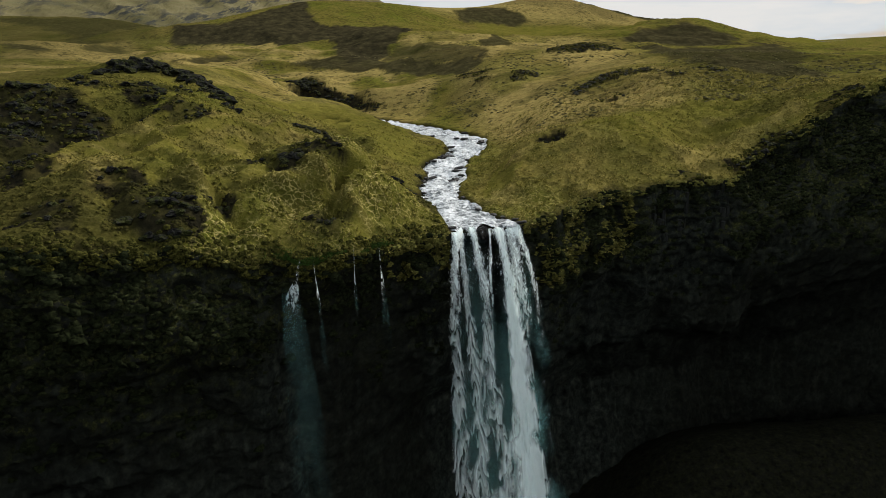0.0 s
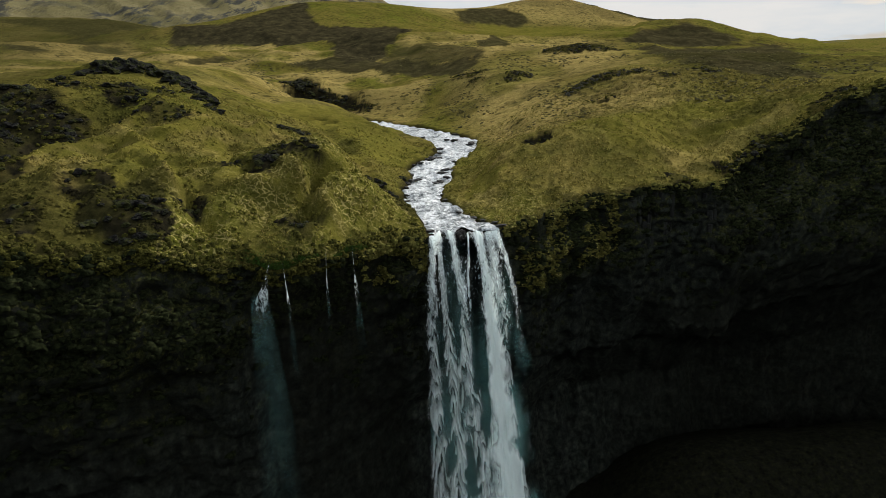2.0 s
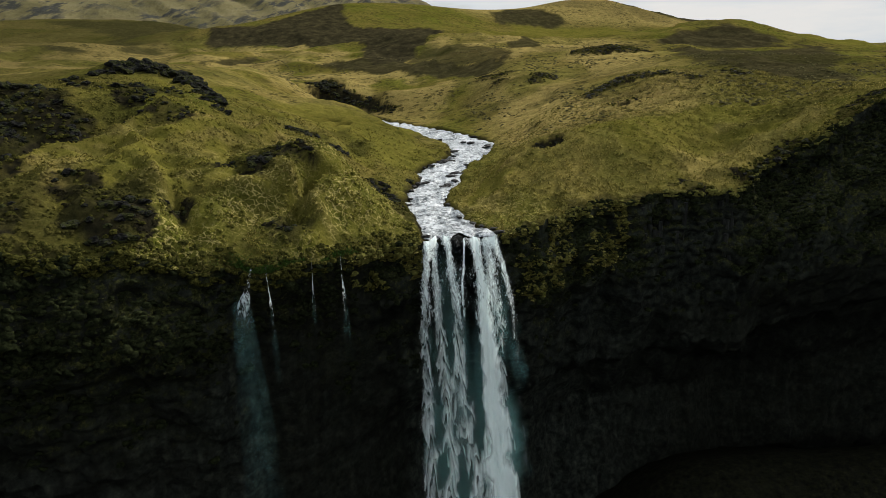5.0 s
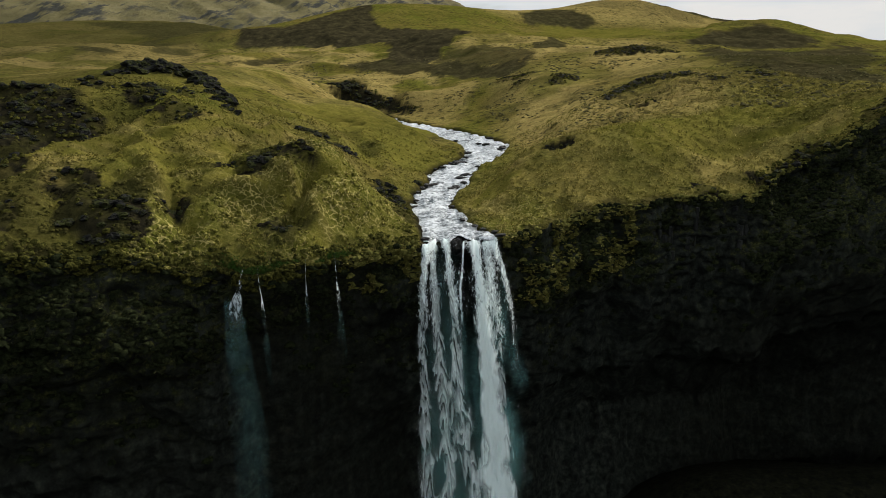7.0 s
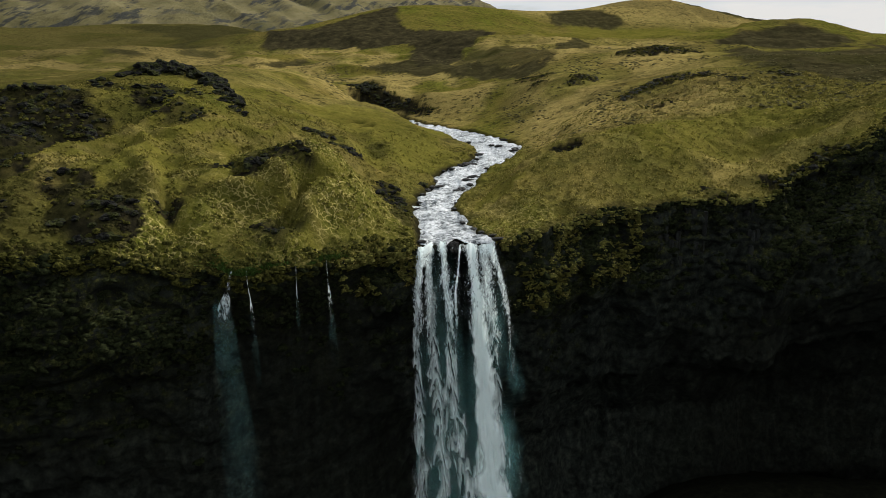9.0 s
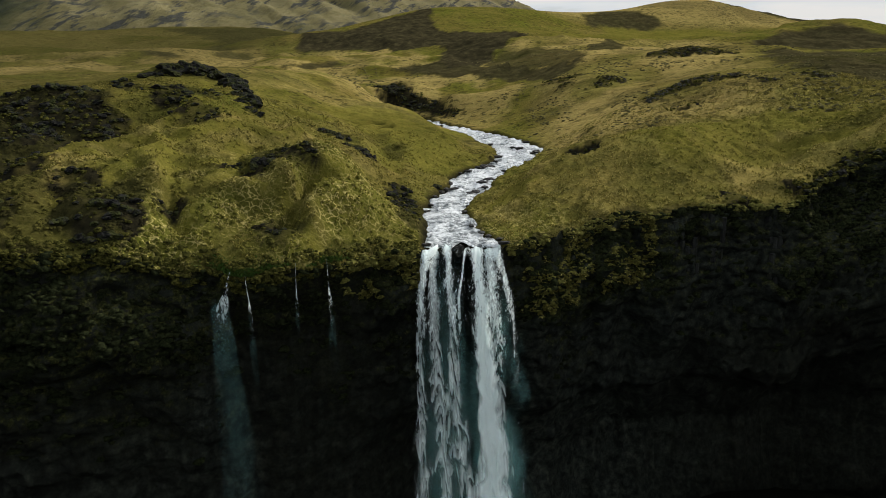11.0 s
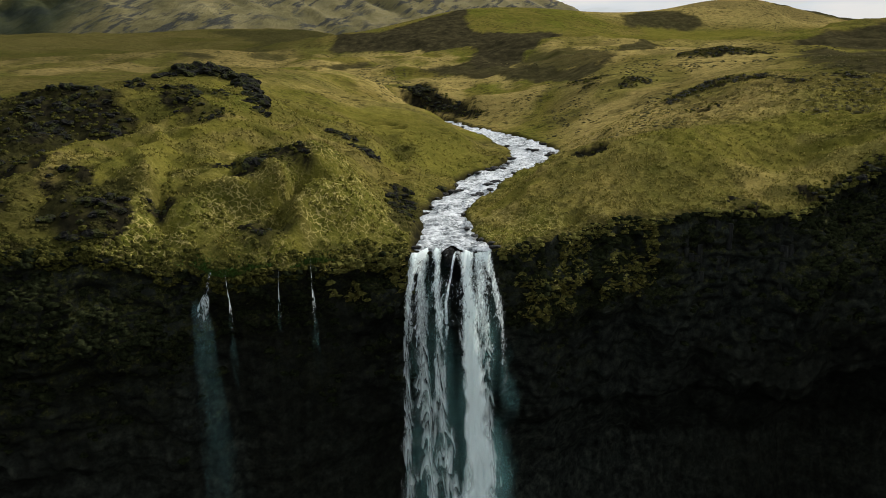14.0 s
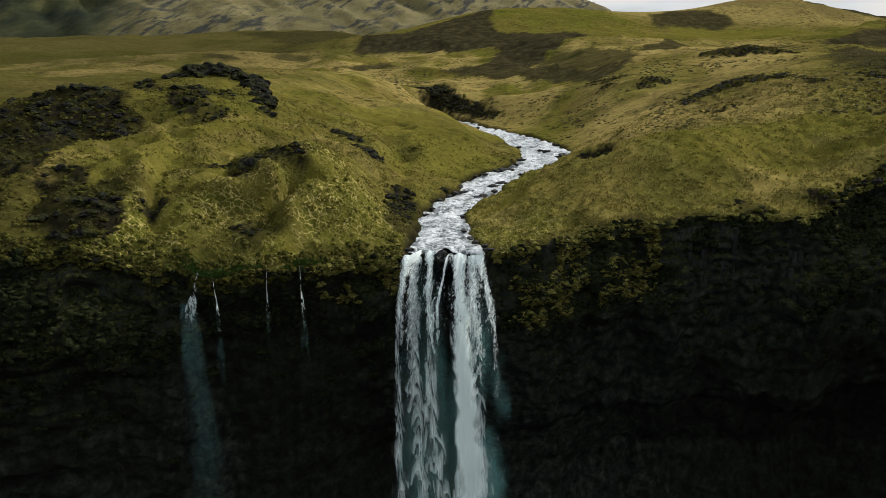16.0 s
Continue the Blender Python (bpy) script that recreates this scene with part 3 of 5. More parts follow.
# scattered on the near slope
for a in ((-25.8, 3.2, 1.6, 5, 1.2), (-21.6, 1.6, 2.2, 8, 1.5), (-18.4, 5.2, 2.6, 6, 0.9), (-15.9, 4.4, 1.6, 4, 0.8), (-24, 39.5, 1.8, 7, 1.6), (-20.6, 38, 1.8, 8, 1.6),
          (-17.4, 34.5, 1.6, 8, 1.7), (-14.2, 31, 1.6, 8, 1.7), (-16.8, -7.9, 2.0, 8, 1.1), (-35.5, -15.2, 3.8, 20, 1.5), (-39.5, -9.5, 2.6, 8, 1.0), (-33, -12.5, 2.5, 9, 1.2), (-29.3, -9, 1.2, 5, 0.8), (-46, -17, 3.5, 9, 1.0),
          (-7.6, 24, 2.0, 9, 1.2), (-7.0, 20.5, 2.0, 9, 1.3), (-5.8, 16.5, 1.9, 10, 1.3), (-4.4, 12, 1.7, 9, 1.2), (-3.2, 8, 1.3, 6, 1.0), (-1.9, 31.5, 1.3, 6, 1.0), (-29, -8.5, 1.5, 4, 0.8), (-54, 0, 4, 6, 0.9)):
    outcrop_at(*a)
# right bank and beyond
for a in ((21.6, 30.4, 1.3, 5, 0.6), (24.0, 31.0, 1.3, 5, 0.6), (38, 121, 3.5, 7, 1.0), (45.6, 64, 3, 5, 0.7), (61, 158, 4, 7, 1.2),
          (68, 150, 4, 7, 1.1), (76, 148, 4, 6, 1.0), (55, 178, 4, 6, 1.2), (26, 124, 2.5, 5, 0.8), (42, 76.5, 1.8, 5, 0.8), (45, 78, 2, 6, 0.9), (49, 79.2, 2.2, 6, 0.9), (54, 80, 2.4, 6, 0.9), (78, 81, 2.4, 4, 1.0), (25, 136, 5, 6, 1.1), (58.5, 23.8, 3.0, 9, 1.3), (53.0, 19.0, 2.5, 6, 0.9), (64, 27, 3, 7, 1.2), (42.5, 16, 2.5, 6, 0.8)):
    outcrop_at(*a)
# grey stony rib across the slope
for a in ((41.5, 75.2, 1.6, 9, 0.8), (44, 77.5, 1.8, 10, 0.9), (47.5, 78.6, 2.0, 11, 0.9), (51.5, 79.4, 2.2, 11, 0.9), (56, 80.2, 2.2, 10, 0.8), (60.5, 80.2, 2.4, 9, 0.8), (64.5, 73, 2.2, 7, 0.7),
          (40.5, 117.5, 2.6, 9, 0.9), (35.5, 116.4, 2.6, 8, 0.9), (57, 149.6, 3.2, 9, 1.1), (64, 148.2, 3.4, 9, 1.1), (72, 146.6, 3.2, 8, 1.0), (77.5, 75.8, 1.8, 8, 0.9), (82, 31.5, 2.6, 8, 1.1), (77.5, 30.4, 2.4, 7, 1.0)):
    outcrop_at(*a)
# dark bank where the stream comes out
for a in ((-34.5, 156, 4, 10, 2.2), (-30.5, 155, 4, 12, 2.4), (-26, 152, 4, 12, 2.2), (-21.5, 147.5, 3.5, 10, 1.9), (-17.5, 143, 3, 8, 1.6), (-12.5, 135.5, 2.5, 7, 1.2), (-9, 131.5, 2.5, 6, 1.0)):
    outcrop_at(*a)

def within(x, y, corners, rough, seed=17):
    """1 inside a ragged polygon, 0 outside."""
    wx, wy = x + rough * fbm(x, y, 3.5 * rough, 4, seed), y + rough * 1.6 * fbm(x, y, 3.5 * rough, 4, seed + 5)
    inside, near = np.zeros(x.shape, bool), np.full(x.shape, 1e9)
    for (ax, ay), (bx, by) in zip(corners, corners[1:] + corners[:1]):
        crosses = ((ay > wy) != (by > wy)) & (wx < (bx - ax) * (wy - ay) / (by - ay + 1e-9) + ax)
        inside ^= crosses
        t = np.clip(((wx - ax) * (bx - ax) + (wy - ay) * (by - ay)) / ((bx - ax) ** 2 + (by - ay) ** 2), 0, 1)
        near = np.minimum(near, np.hypot(wx - ax - t * (bx - ax), wy - ay - t * (by - ay)))
    return step(-rough * 0.8, rough * 0.8, np.where(inside, near, -near))


# brown moors; part of their dark is cloud shadow put into the colour
MOORS_AND_SHADOW = (
    ([(-120, 340), (-89, 345), (-69, 372), (-57, 380), (-50, 420), (-44, 372), (-41, 354), (-33, 337), (-24, 335), (-5, 340), (12, 347), (15, 300), (7, 247), (1, 231), (-4, 209), (-18, 200), (-23, 219), (-24, 257), (-28, 274), (-58, 289), (-75, 295), (-93, 298), (-115, 305)], 1.7, 1.0),
    ([(35, 177), (37, 172), (30, 148), (24, 142), (18, 146), (6, 168), (-3, 172), (-18, 189), (-26, 194), (-35, 203), (-40, 205), (-34, 227), (-19, 213), (-4, 206), (11, 178), (21, 172), (30, 159)], 1.6, 0.9),
    ([(2, 228), (14, 231), (32, 217), (35, 180), (30, 153), (21, 172), (6, 180), (-3, 214)], 2.0, 0.7),
    ([(40, 218), (48, 240), (58, 250), (62, 250), (48, 186), (39, 194)], 2.0, 0.85),
    ([(54, 401), (57, 430), (66, 445), (90, 445), (105, 430), (110, 413), (99, 405), (77, 406)], 4.0, 0.9),
    ([(109, 224), (130, 270), (143, 292), (163, 295), (175, 300), (184, 290), (186, 276), (196, 278), (161, 214), (139, 198), (121, 199)], 3.0, 0.95),
    ([(101, 187), (128, 197), (148, 186), (175, 220), (200, 276), (205, 250), (159, 172), (130, 120), (100, 75), (90, 56), (88, 66), (84, 78), (79, 90), (79, 99), (85, 130)], 3.0, 0.9),
    ([(-384, 651), (-330, 680), (-290, 720), (-240, 720), (-215, 680), (-212, 502), (-153, 309), (-145, 268), (-165, 300), (-234, 478), (-312, 591)], 6.0, 0.85),
    ([(-178, 250), (-158, 237), (-142, 222), (-145, 215), (-158, 219)], 1.6, 0.9),
    ([(-145, 262), (-145, 285), (-138, 292), (-130, 286), (-130, 270)], 1.6, 0.8),
    ([(-90, 207), (-82, 222), (-72, 238), (-69, 231), (-80, 213)], 1.4, 0.85))
heath = np.zeros_like(X)
for corners, rough, dark in MOORS_AND_SHADOW:
    heath = np.maximum(heath, dark * within(X, Y, corners, rough))
for a in ((205, 478, 60, 16, 0), (250, 500, 60, 40, 0), (55, 178, 5, 3, 0), (66, 150, 14, 3, -10), (34, 121, 7, 3, 0), (48, 79, 12, 2.6, 20), (53, 72, 12, 4, 10), (40, 100, 14, 4, 25), (20, 105, 9, 5, 0)):
    heath = np.maximum(heath, (0.3 if a[1] < 125 and a[0] < 60 else 1.0) * patch(X, Y, *a))
heath = np.maximum(heath, 0.28 * step(0.3, 0.85, fbm(X, Y, 20.0, 5, 61)) * step(40, 80, Y) * (1 - step(300, 360, Y)))
meadow = np.zeros_like(X)
for a in ((0, 385, 62, 78, 0, 0.12), (70, 300, 60, 20, 15, 0.2), (112, 385, 48, 24, 0, 0.2), (240, 300, 26, 30, 0, 0.15),
          (40, 37, 18, 7, 10, 0.4), (-4, 52, 9, 14, 0, 0.4), (57, 45, 20, 6, 10, 0.4), (-36, 5, 9, 6, 0, 0.4), (-16, 66, 18, 18, 0, 0.3), (-5, 92, 12, 16, 0, 0.3), (11, 18, 3, 7, -20, 0.4)):
    meadow = np.maximum(meadow, (0.15 if a[0] == 0 else 0.8) * patch(X, Y, *a[:5], rough=a[5]))
for trail in ([(-54, 1), (-51, 8), (-46.6, 13.4), (-40.8, 13), (-36.1, 18.5), (-30.8, 24.1), (-25.5, 31)], [(-48, 6), (-43, 2), (-38, -2), (-33.5, -5)], [(-17.8, -2), (-16.2, -3.4), (-13, -7)], [(-19.2, -2.5), (-24.9, -0.6), (-29.4, -4)],
              [(-48.6, 47), (-43.6, 37), (-42, 31), (-43, 20)], [(8.7, 18), (10, 23), (13, 27)], [(35, 29), (44, 30), (56, 37), (69, 36)]):
    for (ax, ay), (bx, by) in zip(trail, trail[1:]):
        q = np.clip(((X - ax) * (bx - ax) + (Y - ay) * (by - ay)) / ((bx - ax) ** 2 + (by - ay) ** 2), 0, 1)
        gap = np.hypot(X - ax - q * (bx - ax), Y - ay - q * (by - ay)) + 0.6 * fbm(X, Y, 2.0, 2, 19)
        meadow = np.maximum(meadow, 0.85 * (1 - step(0.5, 1.7, gap)))
hummock = patch(X, Y, 240, 300, 24, 30, 0, 0.15)
heath *= 1 - hummock
meadow = np.maximum(meadow, hummock)
# green gullies and yellow ribs, toned to carry the folds' shade and light
lush, crown = np.zeros_like(X), np.zeros_like(X)
close = Y < 75
for line, width, h in CREASES:
    gap = np.full(X[close].shape, 1e9)
    for (ax, ay), (bx, by) in zip(line, line[1:]):
        q = np.clip(((X[close] - ax) * (bx - ax) + (Y[close] - ay) * (by - ay)) / ((bx - ax) ** 2 + (by - ay) ** 2), 0, 1)
        gap = np.minimum(gap, np.hypot(X[close] - ax - q * (bx - ax), Y[close] - ay - q * (by - ay)) + 1.4 * fbm(X[close], Y[close], 4.0, 3, 35))
    here = 1 - step(0.5 * width, 1.5 * width, gap)
    (lush if h < 0 else crown)[close] = np.maximum((lush if h < 0 else crown)[close], here)
meadow = np.maximum(meadow, 0.75 * lush)
meadow *= 1 - step(0.1, 0.5, heath) * (1 - patch(X, Y, 0, 385, 62, 78, 0, 0.12))
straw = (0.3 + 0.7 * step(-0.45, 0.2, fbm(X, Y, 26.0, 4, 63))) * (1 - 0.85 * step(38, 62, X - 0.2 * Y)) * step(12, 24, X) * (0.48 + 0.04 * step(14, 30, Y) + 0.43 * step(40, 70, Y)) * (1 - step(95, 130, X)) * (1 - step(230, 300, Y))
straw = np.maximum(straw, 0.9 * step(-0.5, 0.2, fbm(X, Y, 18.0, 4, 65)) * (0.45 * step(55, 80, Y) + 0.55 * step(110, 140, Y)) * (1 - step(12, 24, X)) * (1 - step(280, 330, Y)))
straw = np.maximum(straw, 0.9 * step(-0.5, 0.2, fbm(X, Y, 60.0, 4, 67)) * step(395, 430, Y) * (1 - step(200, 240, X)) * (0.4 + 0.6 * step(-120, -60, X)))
# ribs paler, as lit, by their straw colour
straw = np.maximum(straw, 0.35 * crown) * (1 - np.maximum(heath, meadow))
shaggy = (0.2 + 0.8 * step(-38, -28, X)) * (1 - 0.75 * step(8, 20, Y)) * (1 - step(45, 75, Y)) * (1 - 0.5 * step(8, 16, X)) * (1 - meadow)
# where the painted tussock shadows show
shade_dashes = step(30, 60, Y) * (1 - 0.9 * meadow) + 0.5 * (1 - step(30, 60, Y)) * (1 - meadow)
# bare earth, together with the painted shade of hollows
earth_shade = np.zeros_like(X)
for x, y, spread, count, size, flat in OUTCROPS:
    near = (np.abs(X - x) < 3 * spread) & (np.abs(Y - y) < 3 * spread)
    speck = 0.6 + 0.4 * step(-0.25, 0.25, fbm(X[near], Y[near], 2.4, 3, 13))
    earth_shade[near] = np.maximum(earth_shade[near], speck * patch(X[near], Y[near], x, y, spread * 1.15, spread * 0.95, 0, 0.55, 9))
# shadowed hollow of the stream bank, painted as a dark patch
earth_shade = np.maximum(earth_shade, within(X, Y, [(-37, 162), (-29, 158), (-21, 151), (-13, 141), (-8, 130), (-12, 132), (-19, 139), (-27, 148), (-34, 152)], 1.2))
# scar: bare earth and the cup's shade in one dark patch
earth_shade = np.maximum(earth_shade, patch(X, Y, 22.8, 30.2, 3.4, 1.4, 12, 0.3))
# dark scrub; the valley, basin, gully and mid-slope entries paint shade
SCRUB_SHADE = (
    ([(-70, 30), (-63, 33), (-58, 27), (-54, 23.5), (-50.4, 18.2), (-48.9, 15.5), (-51.5, 12.5), (-53, 8), (-54, 3), (-57, 0), (-64, 2), (-74, 10), (-80, 20)], 1.4, 0.95, 0.45),
    ([(-61.6, 22.2), (-58.9, 22.8), (-54.7, 21), (-49, 16.5), (-48.7, 14.8), (-55.5, 13.6), (-58.5, 15.6)], 0.9, 0.0, 0.95),
    ([(-39.4, -14.2), (-39.6, -11.8), (-38.4, -9.6), (-36.4, -7.8), (-34, -7.6), (-32, -9), (-31, -11.5), (-30.9, -14), (-31.6, -16.4), (-33.5, -18.6), (-36.5, -17.6)], 0.9, 0.9, 0.2),
    ([(-37.3, -16), (-34.5, -15.2), (-32.2, -15.6), (-32, -17.2), (-33.5, -18.9), (-36, -18)], 0.5, 0.0, 0.95),
    ([(-58, -2), (-50, -5), (-43, -11), (-41.5, -15), (-42, -17.5), (-48, -16), (-58, -12)], 1.4, 0.75, 0.0),
    ([(-52.4, 28), (-50, 33), (-46, 28), (-45.5, 21), (-47.5, 18.4), (-50, 20)], 1.0, 0.6, 0.0),
    ([(-24.3, 5.6), (-21.5, 7), (-17.7, 6), (-14.7, 5.6), (-13, 4.2), (-14.7, 2.7), (-18.9, 1), (-20, -0.2), (-23.1, 0.6)], 0.7, 0.65, 0.25),
    ([(-18.1, -7.5), (-17.4, -5.3), (-16, -4.4), (-14.2, -5.3), (-13.6, -6.4), (-15.1, -8.9), (-16.3, -9.7), (-17.6, -9.1)], 0.4, 0.8, 0.35),
    ([(-29.4, -6.4), (-27.6, -7.6), (-27, -9.9), (-27.8, -10.6), (-28.8, -9.4)], 0.4, 0.7, 0.3),
    ([(-14.1, 47), (-11.3, 50), (-10.5, 45), (-11.2, 38), (-13.2, 40)], 0.6, 0.5, 0.0),
    ([(-19.5, 52), (-14.6, 58), (-14.2, 48), (-16.5, 42)], 0.7, 0.5, 0.0),
    ([(-9.5, 22.5), (-8.1, 26.5), (-5.5, 23), (-3.2, 20), (-2.1, 14), (-0.9, 5), (-2, 2.6), (-4, 4.3), (-6, 9), (-8.1, 17)], 0.7, 0.75, 0.35))
scrub_shade = np.zeros_like(X)
for corners, rough, dark, bare in SCRUB_SHADE:
    here = within(X, Y, corners, rough, 23)
    scrub_shade = np.maximum(scrub_shade, dark * here)
    earth_shade = np.maximum(earth_shade, bare * here)
wet = (1 - step(0.1, 1.3, edge)) * (1 - step(150, 152, Y))
earth_shade = np.maximum(earth_shade, wet)
brow = (1 - step(0.2, 1.5, vs[None, :] + 1.3 * fbm(X, Y, 2.5, 3, 51))) * 0.55
earth_shade = np.maximum(earth_shade, brow * step(1.0, 3.0, edge))
scrub_shade = np.maximum(scrub_shade, 0.75 * np.maximum(patch(X, Y, -47, -19, 13, 5, 8), patch(X, Y, -62, -8, 20, 18, 0)))
scrub_shade = np.maximum(scrub_shade, 0.35 * step(0.05, 0.5, fbm(X, Y, 7.0, 4, 39)) * (1 - step(30, 50, Y)) * (1 - step(-16, -8, X)))
scrub_shade = np.maximum(scrub_shade, 0.6 * (1 - step(-75, -52, X + 9 * fbm(X, Y, 14.0, 3, 37))) * (1 - step(90, 140, Y)))
heath = np.maximum(heath, 0.4 * (1 - step(-150, -80, X)) * step(80, 130, Y))
heath = np.maximum(heath, 0.42 * step(415, 450, Y) * (1 - step(300, 360, X)) * step(-0.6, 0.3, fbm(X, Y, 40.0, 4, 64)))
# right slope turned from the sun: its shade put into the mask
scrub_shade = np.maximum(scrub_shade, 0.45 * step(-0.6, 0.2, fbm(X, Y, 12.0, 4, 45)) * step(46, 64, X - 0.1 * Y) * step(30, 42, Y) * (1 - step(110, 150, Y)))
scrub_shade = np.maximum(scrub_shade, 0.5 * (1 - step(-190, -110, X + 25 * fbm(X, Y, 50.0, 3, 47))) * step(150, 300, Y))
heath *= 1 - earth_shade
tagged(sheet("ground", X, Y, Z, grass, {"heath": heath, "meadow": meadow, "earth_shade": earth_shade, "straw": straw, "shaggy": shaggy, "shade_dashes": shade_dashes, "scrub_shade": scrub_shade}), "rolling olive-brown tussock grassland of a highland plateau", "ground", kind="structure")

# ---- cliff: overhanging basalt wall below the rim ----
CLIFF_X = [-120, -36, -27, -20, -12, -4, 0, 10, 14, 21, 45, 55, 62, 75, 120]
DEPTHS = [0, 2, 5, 8, 12, 18, 24, 28, 31, 40, 60]
FACE = {
    -120: "0 2 3.6 4 4 3 2 1.5 1 2 12", -36: "0 2.0 3.6 4.0 3.6 2.0 1.0 0.5 0 1 10", -27: "0 1.4 2.6 3.2 3.0 1.2 -1 -2 -2.5 -2 7",
    -20: "0 -0.9 -3 -4.5 -6 -7 -7.5 -7.5 -8 -8 2", -12: "0 -0.9 -3 -4.5 -6 -7 -7.5 -8 -8.5 -9 -2", -4: "0 0.4 0.4 0 -1 -3 -6 -8 -10 -12 -5",
    0: "0 -0.6 -1.2 -2 -3 -4.5 -7 -9 -12 -14 -6", 10: "0 -0.5 -1 -1.6 -2.4 -4 -6 -8 -12 -14 -6", 14: "0 0.5 0.6 0.2 -0.6 -2 -4 -6 -10 -14 -7",
    21: "0 1.0 1.8 2.2 2.2 0 -2.6 -4.6 -10 -15 -8", 45: "0 0.5 1.0 1.3 1.0 0.4 -0.6 -2 -9 -15 -8", 55: "0 0.8 2.0 5.5 7 7 5 3 -4 -12 -6",
    62: "0 0.8 2.6 10 11.5 11 9 7 0 -8 -4", 75: "0 0.8 2.4 6 13 16 16 14 9 2 2", 120: "0 1 3 7 14 19 21 21 18 14 14"}
fx = xs[(xs > -700) & (xs < 700)]
rz = RIM_Z[(xs > -700) & (xs < 700)]
depth = np.concatenate([np.arange(0, 32, 0.3), np.arange(32, 64, 0.8)])
table = np.array([[float(v) for v in FACE[k].split()] for k in CLIFF_X])
by_x = np.stack([smooth_interp(fx, CLIFF_X, table[:, k], 2.0) for k in range(len(DEPTHS))], 1)
out_d = np.stack([np.interp(depth, DEPTHS, row) for row in by_x], 0)
CX, D = np.repeat(fx[:, None], len(depth), 1), np.repeat(depth[None, :], len(fx), 0)
start = step(0.0, 2.5, D)
blocky = fbm(CX, D, 7.0, 3, 91) * 1.2
bed = (D + 2.6 * fbm(CX, D, 13.0, 3, 95) + 0.05 * CX) / 4.8
q = bed - np.floor(bed)
strong = 0.35 + 0.65 * step(-0.35, 0.35, fbm(CX * 0.6, np.floor(bed) * 9.0, 9.0, 2, 96))
ledge = (step(0.0, 0.30, q) - step(0.72, 1.0, q)) * 2.3 * strong * (1 - 0.75 * step(9, 17, D)) * step(-0.5, 0.4, fbm(CX, D, 5.0, 3, 94))
bed2 = (D + 0.7 * fbm(CX, D, 7.0, 2, 98) - 0.08 * CX) / 1.55
q2 = bed2 - np.floor(bed2)
ledge = ledge + (step(0.0, 0.35, q2) - step(0.75, 1.0, q2)) * 0.55 * step(-0.2, 0.3, fbm(CX, D, 8.0, 2, 100)) * (1 - 0.8 * step(9, 15, D))
sway = CX + 0.4 * fbm(CX, D, 3.0, 2, 97)
joint = np.floor(sway / 1.25 + 0.5 * np.floor(bed2 / 2))
blocks = lattice(joint, np.floor(bed2 / 2), 211) * 0.42 - 0.35 * np.exp(-((sway / 1.25 + 0.5 * np.floor(bed2 / 2) - joint - 0.04) / 0.09) ** 2)
jointed = step(-0.3, 0.2, fbm(CX, D, 11.0, 2, 99) + 0.6 * step(18, 30, CX) * (1 - step(46, 56, CX)))
lumps = (0.45 - np.abs(fbm(CX, D, 2.4, 3, 93, 0.6))) * 1.1 + 0.9 * (0.4 - np.abs(fbm(CX + 0.8 * D, D - 0.3 * CX, 5.5, 3, 92, 0.55))) * step(8, 15, D)
calm = 1 - 0.75 * np.maximum(step(-23, -21, CX) * (1 - step(-9, -7, CX)), step(-3, -1, CX) * (1 - step(13, 16, CX)))
relief_out = calm * start * (blocky + ledge + blocks * jointed + lumps * (1 - 0.6 * jointed) - 0.9)
CY = rim(fx)[:, None] - (out_d + relief_out)
up = np.gradient(relief_out + out_d, axis=1) / np.gradient(D, axis=1)
CZ = rz[:, None] - np.where(D < 30, D, 30 + (D - 30) * (rz[:, None] + 36) / 33.0)
hang = 5.0 + 3.5 * fbm(CX, CX * 0, 7.0, 3, 101) + np.interp(CX, [-60, -40, -26, -19, -6, 2, 12, 20, 34, 50, 60, 70], [13, 14, 9, 1.5, 4, 2, 8, 7, 1.5, 1.5, 7, 9])
moss = 0.25 * step(50, 56, CX) * (1 - step(14, 24, D)) + (1 - 0.6 * step(50, 56, CX)) * (1 - step(0.6 * hang, 1.15 * hang, D)) + 0.5 * step(0.15, 0.5, fbm(CX, D, 6.0, 3, 103)) * (1 - step(16, 26, D))
shelf = D + 0.8 * fbm(CX, D, 5.0, 2, 105)
moss = moss * (0.35 + 0.65 * step(0.05, 0.6, up)) + 0.75 * step(0.35, 0.9, up) * (1 - step(14, 26, D))
moss += 0.9 * np.exp(-((shelf - 9.5) / 1.2) ** 2) * step(11, 14, CX) * (1 - step(24, 30, CX)) + 0.9 * np.exp(-((shelf - 8.5) / 1.4) ** 2) * step(-46, -40, CX) * (1 - step(-25, -21, CX))
# dark tone on bluff, stream recess and undercut paints their shade
tagged(sheet("cliff", CX, CY, CZ, rock, {"moss": np.clip(moss, 0, 1), "shade_tone": np.maximum(0.2 * step(41, 48, CX) + 0.4 * step(14, 22, D) * step(24, 40, CX), np.maximum(0.45 * (1 - step(-30, -22, CX)), 0.6 * step(-24, -21, CX) * (1 - step(-6, -3, CX))))}, flip=True), "dark overhanging basalt cliff, mossy along its top", "cliff", kind="structure")

# ---- low ground in front of and under the cliff ----
gx = np.concatenate([-spaced(1, 3500, 3, 1.06)[::-1], [0], spaced(1, 3500, 3, 1.06)])
gy = 40 - np.concatenate([np.arange(0, 90, 2.0), 90 + spaced(0, 3500, 2.5, 1.06)])
GX, GY = np.meshgrid(gx, gy, indexing="ij")
